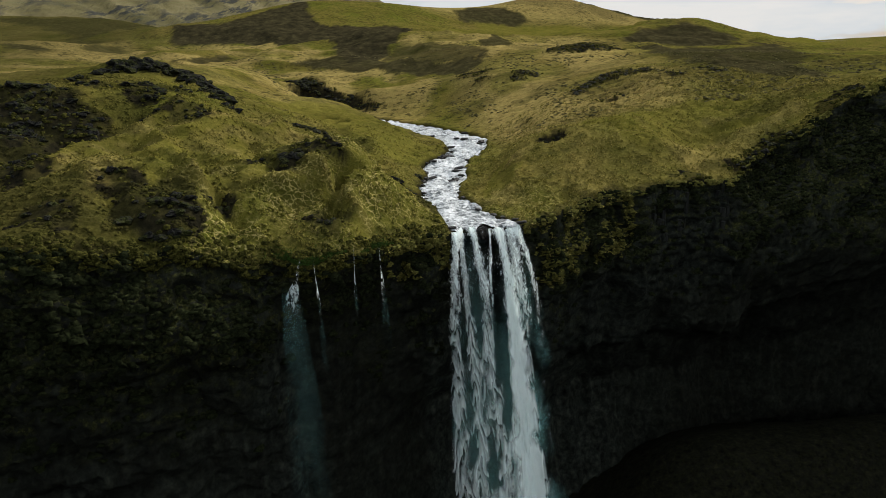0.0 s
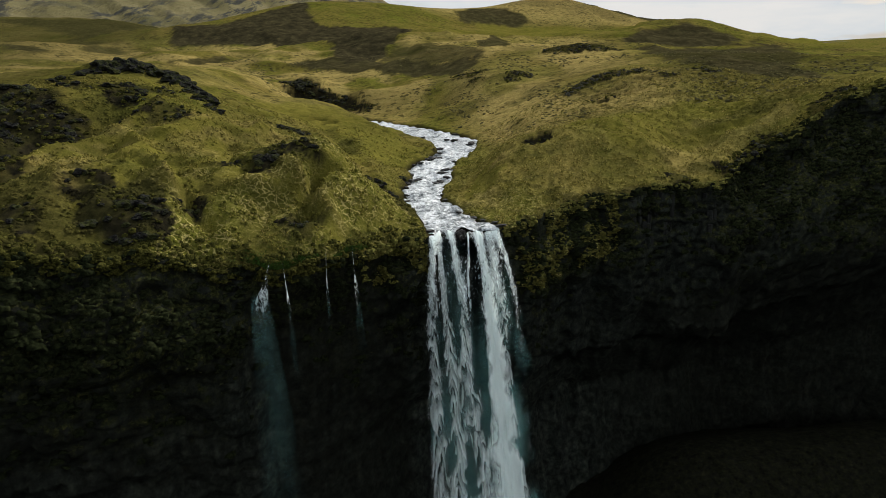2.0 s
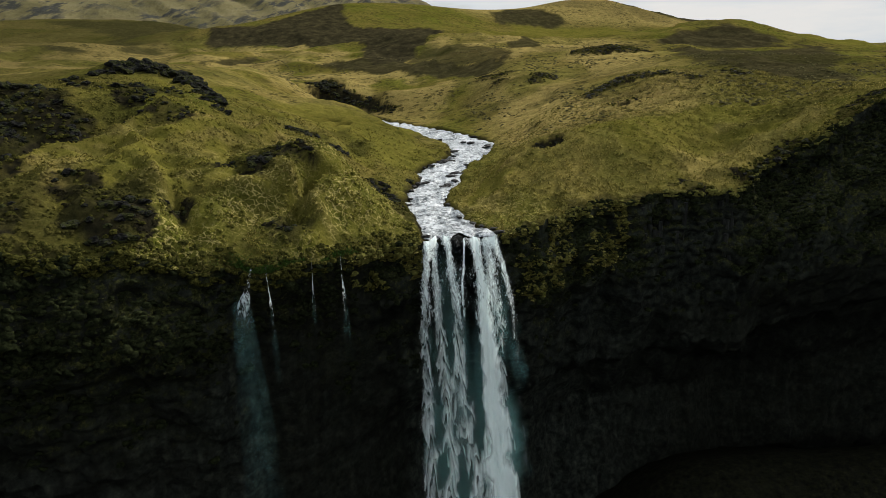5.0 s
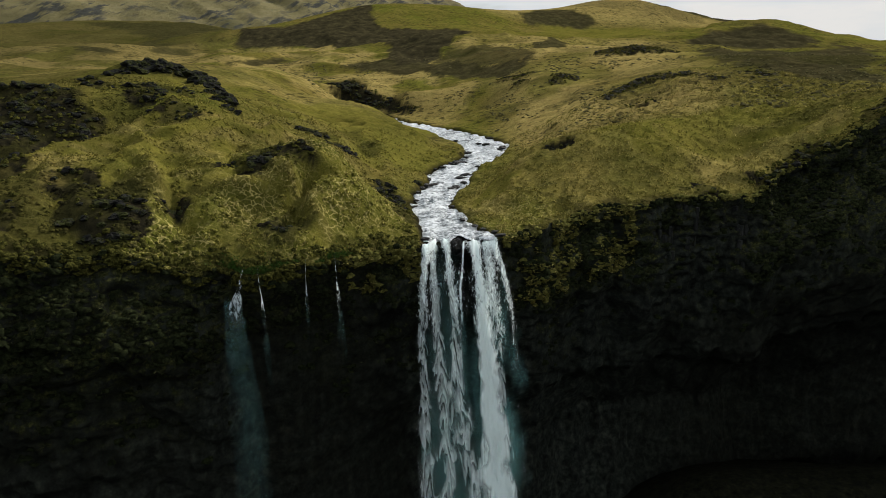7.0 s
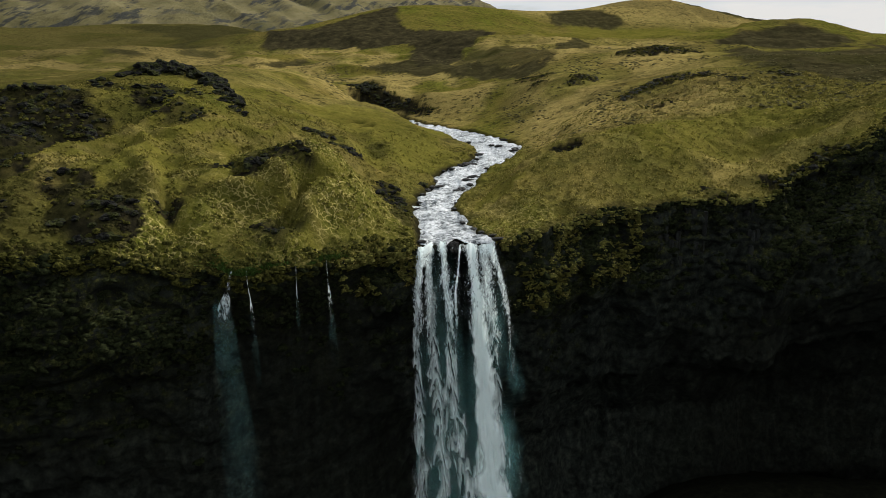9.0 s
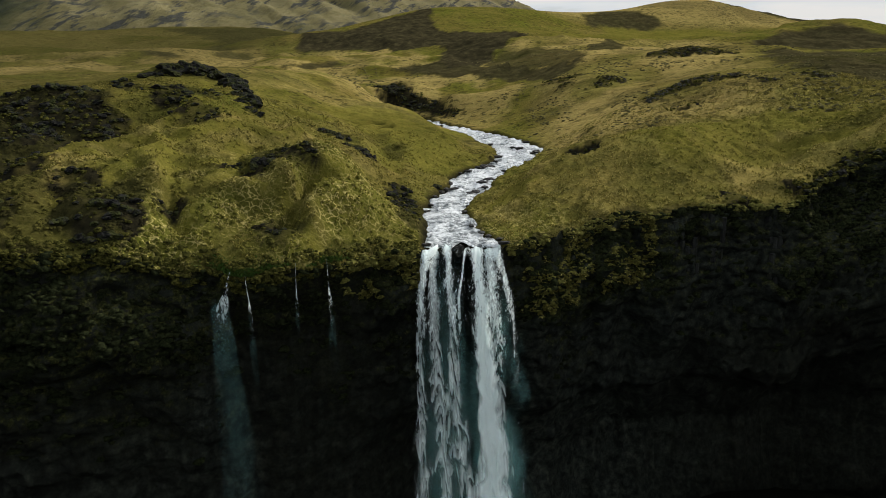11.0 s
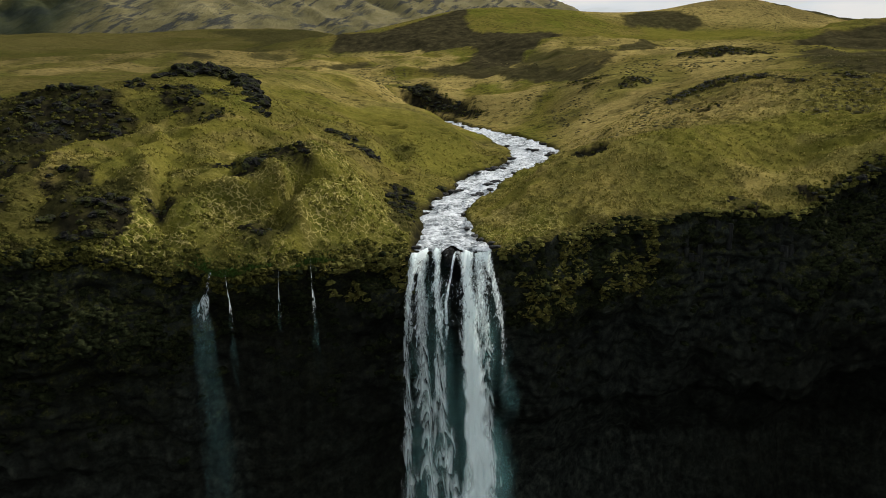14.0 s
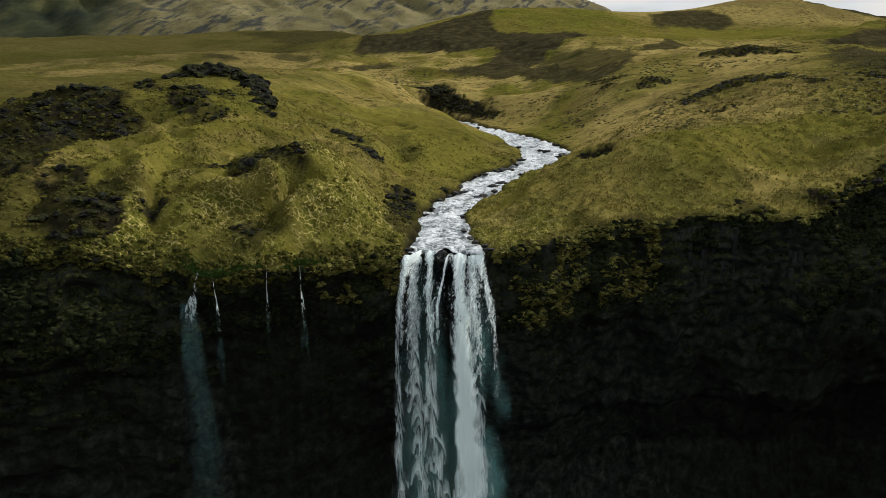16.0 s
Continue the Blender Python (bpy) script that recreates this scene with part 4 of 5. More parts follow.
GZ = -60 + 1.2 * fbm(GX, GY, 22.0, 4, 111) + 13 * np.exp(-((GY - 12) / 16) ** 2) * step(14, 40, np.abs(GX - 5))
zero = np.zeros_like(GX)
# floor coloured dark throughout for the cliff's shade
tagged(sheet("valley_floor", GX, GY, GZ, rock, {"moss": zero + 0.15, "shade_tone": zero + 1.0}, flip=True), "mossy scree and shingle below the cliff, darkened for its shade", "ground", kind="structure")

# ---- far mountain ----
mx = np.linspace(-3600, 900, 420)
my = np.linspace(1150, 3000, 150)
MX, MY = np.meshgrid(mx, my, indexing="ij")
crest = np.interp(MX, [-3600, -2200, -1500, -900, -400, -100, 40, 110, 200, 330, 900], [640, 620, 560, 470, 330, 235, 175, 125, 60, 10, 0])
ridge = np.exp(-np.clip((2000 - MY) / 560, 0, None) ** 2) * np.exp(-np.clip((MY - 2000) / 700, 0, None) ** 2)
gully = 1 - np.abs(fbm(MX + 0.9 * MY, MY * 0.22, 120.0, 5, 121, 0.6))
MZ = 10 + crest * ridge * (0.92 + 0.09 * gully) + 0.035 * crest * fbm(MX + 0.6 * MY, MY * 0.4, 60.0, 4, 123) * ridge
MZ += 60 * np.exp(-((MX + 900) / 420) ** 2 - ((MY - 1350) / 160) ** 2) + 50 * np.exp(-((MX + 1700) / 500) ** 2 - ((MY - 1300) / 170) ** 2)
hill_mat, t, b = material("mountain_side", 0.95, 0.1)
p = place(t)
c = ramp(t, noise_at(t, p, 0.010, 7, 0.6), [(0.32, (0.095, 0.086, 0.034)), (0.50, (0.165, 0.140, 0.060)), (0.68, (0.225, 0.192, 0.092))])
tilt = node(t, "ShaderNodeMapping", Vector=p, Rotation=(0, 0.75, 0)).outputs[0]
lean = node(t, "ShaderNodeMapping", Vector=tilt, Scale=(0.22, 0.5, 1.3)).outputs[0]
crag_fac = calc(t, "MULTIPLY", ramp(t, noise_at(t, lean, 0.030, 7, 0.7), [(0.49, 0.0), (0.56, 0.9)]), ramp(t, noise_at(t, p, 0.006, 4, 0.6), [(0.40, 0.0), (0.50, 1.0)]))
c = mixc(t, crag_fac, c, (0.035, 0.038, 0.036))
# dark green of the left hills, with their shade put into the colour
green = ramp(t, noise_at(t, p, 0.009, 6, 0.65), [(0.38, (0.012, 0.017, 0.010)), (0.55, (0.032, 0.037, 0.014)), (0.7, (0.07, 0.068, 0.025))])
t.links.new(mixc(t, attr(t, "green"), c, green), b.inputs["Base Color"])
relief(t, b, noise_at(t, lean, 0.06, 7, 0.7), 1.0, 10.0)
tagged(sheet("mountain", MX, MY, MZ, hill_mat, {"green": 1 - step(-1120, -820, MX + 110 * fbm(MX, MY, 260.0, 4, 125) + 0.74 * (MY - 1300))}), "far tan and grey mountainside with gullies and crags", "mountain", kind="structure")

# ---- river ----
ry = np.concatenate([np.arange(-0.6, 1.5, 0.1), np.arange(1.5, 60, 0.3), np.arange(60, 152, 0.6)])
rs = np.linspace(0, 1, 56)
spread = 0.15 + 0.85 * step(2, 6, ry)
RL, RR = smooth_interp(ry, RIVER_Y, RIVER_L, 1.5) - spread, smooth_interp(ry, RIVER_Y, RIVER_R, 1.5) + spread
WX = RL[:, None] + (RR - RL)[:, None] * rs[None, :]
WY = np.repeat(ry[:, None], len(rs), 1)
WY = WY + (1 - step(-0.8, 1.0, WY)) * (1.1 * fbm(WX, WX * 0, 2.2, 3, 151) + 0.25 * fbm(WX, WX * 0, 0.6, 3, 154))
WY = np.maximum(WY, 0.75 * np.exp(-((WX - 4.4) / 0.85) ** 4) * (WY < 1) + (WY >= 1) * WY)
WZ = river_z(WY) - 0.12 + 0.24 * fbm(WX, WY * 0.6, 1.5, 4, 131) + 0.10 * fbm(WX * 0.3, WY, 1.2, 3, 133) - 4.9 * (np.clip(0.5 - WY, 0, None) / 1.9) ** 2
tagged(sheet("river", WX, WY, WZ, river_mat, flip=True), "shallow white-water river running to the cliff edge", "river", kind="structure")

# ---- falls ----


def part(name, me, parent, label=""):
    ob = new(name, me)
    ob.parent = parent
    return tagged(ob, label)


def thing(name, label, category, group="", at=(0, 0, 0)):
    ob = new(name)
    ob.location = at
    return tagged(ob, label, category, group)


def curtain(name, parent, mat, origin, fall, speed, left, right, layer, dens, cols=40, rough=0.25, label="", fade=None, lip=0.0, soft=0.12, fine=0.3):
    """A sheet of falling water from origin. left and right: its edges by depth, as (depth, metres) pairs; dens(u, d): fullness at u metres across and d down."""
    d = np.arange(0, fall, fine)
    a = np.linspace(0, 1, cols)
    A, D = np.meshgrid(a, d, indexing="ij")
    lo, hi = np.interp(D, *zip(*left)), np.interp(D, *zip(*right))
    U = lo + (hi - lo) * A
    flow = speed * np.sqrt(2 * D / 9.8) * (1 + 0.10 * fbm(U * 0.6, D * 0.06 + layer, 1.0, 2, 143))
    py = -flow - rough * step(0, 3, D) * fbm(U * 1.4 + layer * 3, D * 0.35, 1.2, 4, 145) - 1.2 * np.sin(np.pi * A) * step(0, 6, D) * (hi - lo) / 14
    B = A + 0.6 * soft * fbm(U * 0.3, D * 0.12, 1.0, 3, 149)
    sides = step(0.0, soft, B) * (1 - step(1 - soft, 1.0, B))
    py = py + lip * fbm(U, U * 0, 2.2, 3, 151)
    f = sides * (fade(D) if fade else 1.0)
    at = Vector(origin) - parent.location
    me = mesh_of(name, np.stack([U + at.x, py + at.y, at.z - D - 0.4 * lip * np.abs(fbm(U, U * 0, 1.3, 3, 152))], -1).reshape(-1, 3), grid_faces(*A.shape), mat,
                 {"across": U, "down": D, "layer": np.full_like(D, layer * 3.7), "dens": dens(U, D), "fade": f})
    return part(name, me, parent, label)


# strands of the main fall: x by depth, half width by depth, fullness at the lip and low down, whether it breaks into plumes
STRANDS = (
    ([(0, 0.3), (4, -0.2), (6.3, -0.4), (11, -0.8), (19, -1.0), (31, -1.0), (60, -2)], [(0, 0.45), (4, 0.5), (7, 0.65), (11, 0.7), (20, 0.95), (31, 1.05), (60, 1.5)], 0.72, 0.82, True),
    ([(0, 1.3), (4, 1.0), (6.3, 1.1), (11, 1.2), (19, 1.5), (31, 1.5), (60, 2)], [(0, 0.4), (4, 0.45), (7, 0.6), (11, 0.75), (20, 1.05), (31, 1.2), (60, 1.5)], 0.62, 0.85, True),
    ([(0, 2.7), (4, 3.1), (6.3, 3.5), (11, 3.7), (19, 4.1), (26, 4.5), (31, 4.7), (60, 5)], [(0, 0.45), (4, 0.5), (7, 0.65), (11, 0.75), (19, 1.0), (26, 1.2), (60, 1.5)], 0.70, 0.85, True),
    ([(0, 5.1), (2, 4.9), (5, 4.4), (9, 4.5), (60, 5.5)], [(0, 0.12), (4, 0.13), (9, 0.2), (60, 1)], 0.75, 0.0, False),
    ([(0, 6.6), (4, 6.9), (6.3, 7.1), (11, 7.3), (19, 7.4), (26, 7.8), (31, 8.1), (60, 9)], [(0, 0.6), (4, 0.6), (6.3, 0.75), (11, 0.9), (19, 1.15), (26, 1.5), (31, 1.8), (60, 3)], 1.0, 1.15, False),
    ([(0, 8.1), (4, 8.5), (11, 9.0), (19, 9.4), (31, 10.0), (60, 12)], [(0, 0.6), (4, 0.85), (11, 0.9), (19, 0.75), (31, 0.8), (60, 3)], 0.60, 0.55, True),
    ([(0, 9.1), (4, 10.2), (6.3, 10.7), (11, 11.2), (19, 11.7), (31, 11.7), (60, 13)], [(0, 0.4), (4, 0.4), (11, 0.35), (31, 0.35), (60, 2)], 0.62, 0.35, True))


def main_density(layer):
    def dens(u, d):
        total = np.zeros_like(u)
        for k, (xs_, ws_, top, low, plumes) in enumerate(STRANDS):
            c, w = np.interp(d, *zip(*xs_)), np.interp(d, *zip(*ws_))
            off = u - c + 0.3 * w * fbm(u * 0, d * 0.35 + 5 * k, 1.0, 3, 161 + layer) + 0.5 * step(8, 20, d) * fbm(u * 0, d * 0.16 + 9 * k, 1.0, 2, 164)
            full = top + (low - top) * step(4, 16, d)
            body = np.exp(-np.abs(off / w) ** 3.0)
            if plumes:
                lane = off / (0.9 + 0.03 * d) + 0.5 + 0.35 * fbm(u * 0, d * 0.05 + layer, 1.0, 2, 167 + k)
                run = 2.3 * np.sqrt(d + 1) + 1.5 * np.abs(lane - np.round(lane)) + 0.75 * fbm(u * 0.6, d * 0.07, 1.0, 3, 163 + k) + 0.43 * k + 0.21 * layer
                tail = run - np.floor(run)
                body = body * (1 - 0.85 * step(4, 12, d) * (1 - tail ** 0.9)) * (1 - 0.5 * step(0.95, 1.0, tail) * step(4, 12, d))
            total = total + full * body
        rock_gap = np.exp(-((u - 4.3) / 0.9) ** 4)
        return total * (0.94 + 0.22 * fbm(u * 0.5, d * 0.12 + layer, 1.0, 3, 165)) + 0.34 * (1 - step(0.2, 1.5, d)) * (1 - rock_gap)
    return dens


main_fall = thing("waterfall", "tall white waterfall plunging over the cliff edge in several strands", "waterfall", at=(5, 0, 0))
for layer in range(3):
    curtain("water_curtain", main_fall, jet_mat, (0, 0.35 - 0.2 * layer, 0.0), 58, 2.7 + 0.16 * layer, [(0, -0.3), (3, -1.0), (10, -1.9), (30, -2.5), (60, -5)], [(0, 9.9), (3, 10.7), (7, 11.8), (12, 12.4), (30, 13.4), (60, 16)], layer, main_density(layer), 200, lip=1.1, soft=0.05, fine=0.17)
for layer in range(2):
    curtain("spray_veil", main_fall, veil_mat, (0, 0.1 - 0.3 * layer, -0.8), 58, 2.0 + 0.1 * layer, [(0, 0), (8, -0.9), (20, -1.5), (40, -2.6), (60, -5)], [(0, 10), (8, 12.0), (20, 13.2), (40, 15), (60, 19)], 10 + layer,
            lambda u, d: 0.36 + 0.5 * step(2, 20, d) + 0.35 * step(7, 10, u) * step(3, 12, d) - 0.3 * np.exp(-((u - 5.2) / 0.7) ** 2) + 0.2 * fbm(u, d * 0.2, 2.0, 3, 171), 50, 0.3, "thin grey-green spray between the strands", lambda d: step(0, 5, d), soft=0.3)

# side streams: thread over the brow, splash on a ledge, then blown spray
for x0, y0, z0, w_top, w_low, ledge_z, thick, lean in ((-19.6, -15.4, 1.6, 0.42, 2.5, 2.7, 1.0, -1.3), (-18.1, -14.9, 1.5, 0.10, 0.5, 3.6, 0.3, 0.2), (-13.5, -11.3, 1.3, 0.05, 0.5, 3.0, 0.2, -0.2), (-10.4, -9.3, 1.6, 0.10, 0.8, 4.0, 0.3, 0.1)):
    side = thing("side_waterfall", "thin side stream trickling over the mossy cliff edge", "waterfall", "side streams", at=(x0, y0, z0))
    mid = lambda a, e=ledge_z, k=lean: k * min(1.0, a / (e + 2.0))
    half = [(0, 0.2 * w_top), (0.6 * ledge_z, 0.55 * w_top), (ledge_z, 0.9 * w_top), (ledge_z + 0.5, 1.5 * w_top), (ledge_z + 2, 0.38 * w_low), (ledge_z + 6, 0.5 * w_low)]
    curtain("water_strand", side, jet_mat, (x0, y0, z0), ledge_z + 5.5, 0.5, [(a, float(mid(a)) - h) for a, h in half], [(a, float(mid(a)) + h) for a, h in half], 60 + x0,
            lambda u, d, e=ledge_z: 0.42 + 0.40 * np.exp(-((d - e - 0.4) / 0.5) ** 2) - 0.22 * step(0.5, 4.0, d - e), 14, 0.1, fade=lambda d, e=ledge_z: (0.75 + 0.25 * step(0.5, 1.0, d / e)) * (1 - 0.95 * step(0.8, 4.5, d - e)))
    half = [(0, 0.40 * w_low), (8, 0.65 * w_low), (20, 0.95 * w_low), (40, 1.7 * w_low)]
    drift = lambda a: 0.01 * a
    curtain("spray_veil", side, veil_mat, (x0 + lean, y0 - 0.5, z0 - ledge_z - 0.3), 40 * thick, 0.6, [(a, drift(a) - h) for a, h in half], [(a, drift(a) + h) for a, h in half], 62 + x0,
            lambda u, d, k=thick: 0.22 + 0.36 * k + 0.3 * fbm(u * 0.9, d * 0.10, 1.0, 3, 173), 16, 0.3, "thin blown spray", lambda d, k=thick: step(0, 1.0, d) * (1 - step(8 * k, 36 * k, d)))

# ---- rocks ----


def rock_mesh(name, seed, mat, flat=0.7, detail=3):
    """An angular boulder about 1 m across."""
    bm = bmesh.new()
    bmesh.ops.create_icosphere(bm, subdivisions=detail, radius=0.5)
    off = Vector((seed * 7.1, seed * 3.3, seed * 1.7))
    for v in bm.verts:
        n = v.co.normalized()
        r = 0.5 * (1 + 0.45 * noise.noise(n * 1.4 + off) + 0.22 * noise.noise(n * 3.5 + off) + 0.10 * noise.noise(n * 8 + off))
        v.co = n * r
        v.co.z *= flat
        v.co.x *= 1.15
    for f in bm.faces:
        f.smooth = False
    me = bpy.data.meshes.new(name)
    bm.to_mesh(me)
    bm.free()
    me.materials.append(mat)
    return me


GREY = [rock_mesh("rock", 40 + k, grey_mat, 0.7) for k in range(4)]
ROCKS = [rock_mesh("rock", k, stone_mat, 0.75) for k in range(9)]
WET = [rock_mesh("boulder", 20 + k, wet_mat, 0.6) for k in range(5)]
rng = random.Random(7)


def ground_z(x, y):
    return float(land(np.array([x]), np.array([y]))[0])


for x, y, spread, count, size, flat in OUTCROPS:
    ob = thing("rock_outcrop", "dark weathered rock outcrop breaking through the grassy slope", "rock", "rock outcrops", at=(x, y, ground_z(x, y)))
    for k in range(count):
        a, r = rng.uniform(0, 6.28), spread * math.sqrt(rng.random())
        px, py = x + r * math.cos(a), y + 0.8 * r * math.sin(a)
        s = size * rng.uniform(0.4, 1.05)
        piece = part("rock", rng.choice(GREY if x > 30 and y > 60 else ROCKS), ob)
        piece.location = (px - x, py - y, ground_z(px, py) - ob.location.z - 0.04 * s)
        piece.rotation_euler = (rng.uniform(-0.3, 0.3), rng.uniform(-0.3, 0.3), rng.uniform(0, 6.28))
        piece.scale = (s * rng.uniform(0.8, 1.5), s, s * rng.uniform(0.7, 1.1))

for x, y, s in ((4.7, 51.8, 1.8), (3.4, 50.2, 1.5), (6.0, 52.6, 1.3), (2.0, 47.2, 1.0), (0.6, 46, 0.9), (0.6, 33.2, 1.3), (-0.9, 33, 1.5), (-1.6, 31, 1.4), (-0.6, 36, 1.3), (-1.9, 26, 0.9),
                (5.4, 36, 1.5), (6.6, 38.5, 1.6), (5.9, 33.5, 1.5), (4.4, 30.8, 1.5), (3.6, 29.4, 0.9), (11.8, 71.3, 1.6), (10.4, 73.6, 1.1), (15.6, 67.9, 1.5), (14.6, 66.5, 0.9), (7.3, 61.6, 1.2),
                (7.0, 57, 0.9), (-17.5, 125, 1.4), (-14.6, 121, 1.2), (-11, 117, 1.4), (13.4, 81, 1.2), (6.9, 5.2, 0.9), (7.9, 3.6, 0.8), (9.4, 2.0, 0.9), (9.9, 0.4, 0.9),
                (0.1, 0.4, 0.8), (-2.3, 18, 0.8), (-2.2, 22, 0.8), (3.9, 21, 0.7), (3.8, 16, 0.8), (5.2, 9.6, 0.8), (9.0, 46.5, 0.9), (16.9, 63.6, 1.0), (4.9, 79.2, 1.2)):
    ob = new("river_boulder", rng.choice(WET))
    ob.location, ob.rotation_euler, ob.scale = (x, y, float(river_z(np.array([float(y)]))[0]) + 0.1), (0, 0, rng.uniform(0, 6.28)), (s * rng.uniform(0.9, 1.5), s * rng.uniform(0.7, 1.0), s * rng.uniform(0.6, 0.9))
    tagged(ob, "wet black boulder lying in the white water", "rock", "river boulders")

lip_rock = tagged(new("lip_rock", WET[1]), "black wet rock splitting the water at the brink of the fall", "rock")
lip_rock.location, lip_rock.rotation_euler, lip_rock.scale = (4.35, 0.05, -1.15), (0.1, 0, 0.6), (1.5, 1.5, 4.0)

# ---- grass tufts: uncountable, one object ----


def tufts(name, px, py, pz, height, mat, blades=9, droop=0.0, seed=5):
    """Tussocks of narrow blades at the points; droop bends them out and down over an edge (towards -y)."""
    r = np.random.RandomState(seed)
    n = len(px)
    ang = r.uniform(0, 6.283, (n, blades))
    h = (height * r.uniform(0.6, 1.3, n))[:, None] * r.uniform(0.7, 1.2, (n, blades))
    w = h * r.uniform(0.10, 0.2, (n, blades))
    lean = h * r.uniform(0.2, 0.9, (n, blades))
    bx, by = np.cos(ang), np.sin(ang)
    base = np.stack([px[:, None] + bx * 0.3 * h, py[:, None] + by * 0.3 * h, np.repeat(pz[:, None], blades, 1) - 0.05], -1)
    sidev = np.stack([-by, bx, by * 0], -1) * w[..., None]
    tip = base + np.stack([bx * lean, by * lean - droop * h * 0.8, h * (1 - 1.5 * droop)], -1)
    v = np.stack([base - sidev, base + sidev, tip], 2).reshape(-1, 3)
    return new(name, mesh_of(name, v, np.arange(n * blades * 3).reshape(-1, 3), mat, smooth=False))


def clumps(name, px, py, pz, size, mat, seed=9, tall=0.75, lump=0.16, down=0.0, sides=7, cover=None):
    """Rounded cushions, one lumpy dome at each point; down pushes the crown towards -y, as turf sagging over an edge."""
    r = np.random.RandomState(seed)
    n = len(px)
    m = sides
    k = np.arange(m) / m * 6.283
    ring = lambda rad, z, turn: np.stack([rad * np.cos(k + turn), rad * np.sin(k + turn), 0 * k + z], -1)
    co = np.concatenate([ring(0.52, -0.2, 0), ring(0.40, 0.28, 0.45), [[0, 0, 0.5]]])
    fa = []
    for a in range(m):
        b = (a + 1) % m
        fa += [(a, b, m + a), (b, m + b, m + a), (m + a, m + b, 2 * m)]
    fa = np.array(fa)
    s = size * r.uniform(0.55, 1.4, (n, 1, 1)) * np.array([1.0, 1.0, tall]) * r.uniform(0.8, 1.25, (n, 1, 3))
    v = co[None] * s * (1 + lump * r.normal(0, 1, (n, len(co), 1)))
    a = r.uniform(0, 6.283, (n, 1))
    v = np.stack([v[..., 0] * np.cos(a) - v[..., 1] * np.sin(a), v[..., 0] * np.sin(a) + v[..., 1] * np.cos(a) - down * v[..., 2], v[..., 2]], -1)
    v = v + np.stack([px, py, pz], -1)[:, None, :]
    f = fa[None] + (np.arange(n) * len(co))[:, None, None]
    attrs = {k: np.repeat(q, len(co)) for k, q in cover.items()} if cover else None
    return new(name, mesh_of(name, v.reshape(-1, 3), f.reshape(-1, 3), mat, attrs, smooth=True))


def ground_cover(x, y):
    i = np.clip(np.searchsorted(xs, x), 0, len(xs) - 1)
    j = np.clip(np.searchsorted(vs, y - rim(x)), 0, len(vs) - 1)
    return {k: q[i, j] for k, q in {"heath": heath, "meadow": meadow, "earth_shade": earth_shade, "straw": straw, "shaggy": shaggy, "shade_dashes": shade_dashes, "scrub_shade": scrub_shade}.items()}


r = np.random.RandomState(11)
N = 110000
tx, tv = r.uniform(-80, 90, N), r.uniform(0, 1, N) ** 1.4 * 70
ty = rim(tx) + tv
keep = (bank(tx, ty) > 0.8) & (np.abs(fbm(tx, ty, 1.5, 2, 21)) < 0.42)
for x, y, spread, count, size, flat in OUTCROPS:
    keep &= np.hypot(tx - x, ty - y) > 0.7 * spread
tx, ty = tx[keep], ty[keep]
tz = land(tx, ty)
tz = tz - 0.5 * (1 - step(0, 1.6, ty - rim(tx)))
cover = ground_cover(tx, ty)
rank = r.uniform(0, 1, len(tx)) > 0.62 * cover["meadow"]
tx, ty, tz, cover = tx[rank], ty[rank], tz[rank], {k: q[rank] for k, q in cover.items()}
pick = (r.uniform(0, 1, len(tx)) < 0.5) & (cover["heath"] + cover["earth_shade"] + cover["scrub_shade"] < 0.4)
tagged(tufts("grass_tufts", tx[pick], ty[pick], tz[pick] + 0.08, 0.24, blade, 7), "straw-tipped olive tussock grass", "grass", kind="stuff")
low = (r.uniform(0, 1, len(tx)) < 0.30 + 0.5 * cover["scrub_shade"] + 0.3 * (tx < -9)) & (ty < 70)
tx, ty, tz, cover = tx[low], ty[low], tz[low], {k: q[low] for k, q in cover.items()}
tagged(clumps("tussocks", tx, ty, tz - 0.06, 0.46, grass, 12, 0.55, 0.12, 0.0, 5, cover), "rounded olive grass tussocks", "grass", kind="stuff")

# peaty cushions on the brow, on the cliff ledges and round the outcrops
idx = r.randint(0, CX.size, 46000)
cxs, cys, czs = CX.ravel()[idx], CY.ravel()[idx], CZ.ravel()[idx]
ok = (r.uniform(0, 1, len(idx)) < np.clip(moss, 0, 1).ravel()[idx]) & (np.abs(cxs - 5) > 6.2) & (np.abs(cxs) < 95) & (fbm(cxs, czs, 2.0, 3, 153) > -0.2)
bx = np.where(r.uniform(0, 1, 1300) < 0.85, r.uniform(-85, 9, 1300), r.uniform(52, 92, 1300))
bv = r.uniform(0, 1, 1300) ** 1.5 * 2.2
by = rim(bx) + bv
on = bank(bx, by) > 1.0
ox, oy = [], []
for x, y, spread, count, size, flat in OUTCROPS:
    k = int(1.8 * spread * spread)
    a, q = r.uniform(0, 6.28, k), spread * 1.25 * np.sqrt(r.uniform(0, 1, k))
    ox.append(x + q * np.cos(a)), oy.append(y + 0.8 * q * np.sin(a))
ox, oy = np.concatenate(ox), np.concatenate(oy)
tagged(clumps("moss_cushions", cxs[ok], cys[ok], czs[ok], 0.95, wall_moss_shaded, 10, 0.7, 0.28, 0.45), "olive moss cushions on the cliff ledges, darkened for wall shade", "moss", kind="stuff")
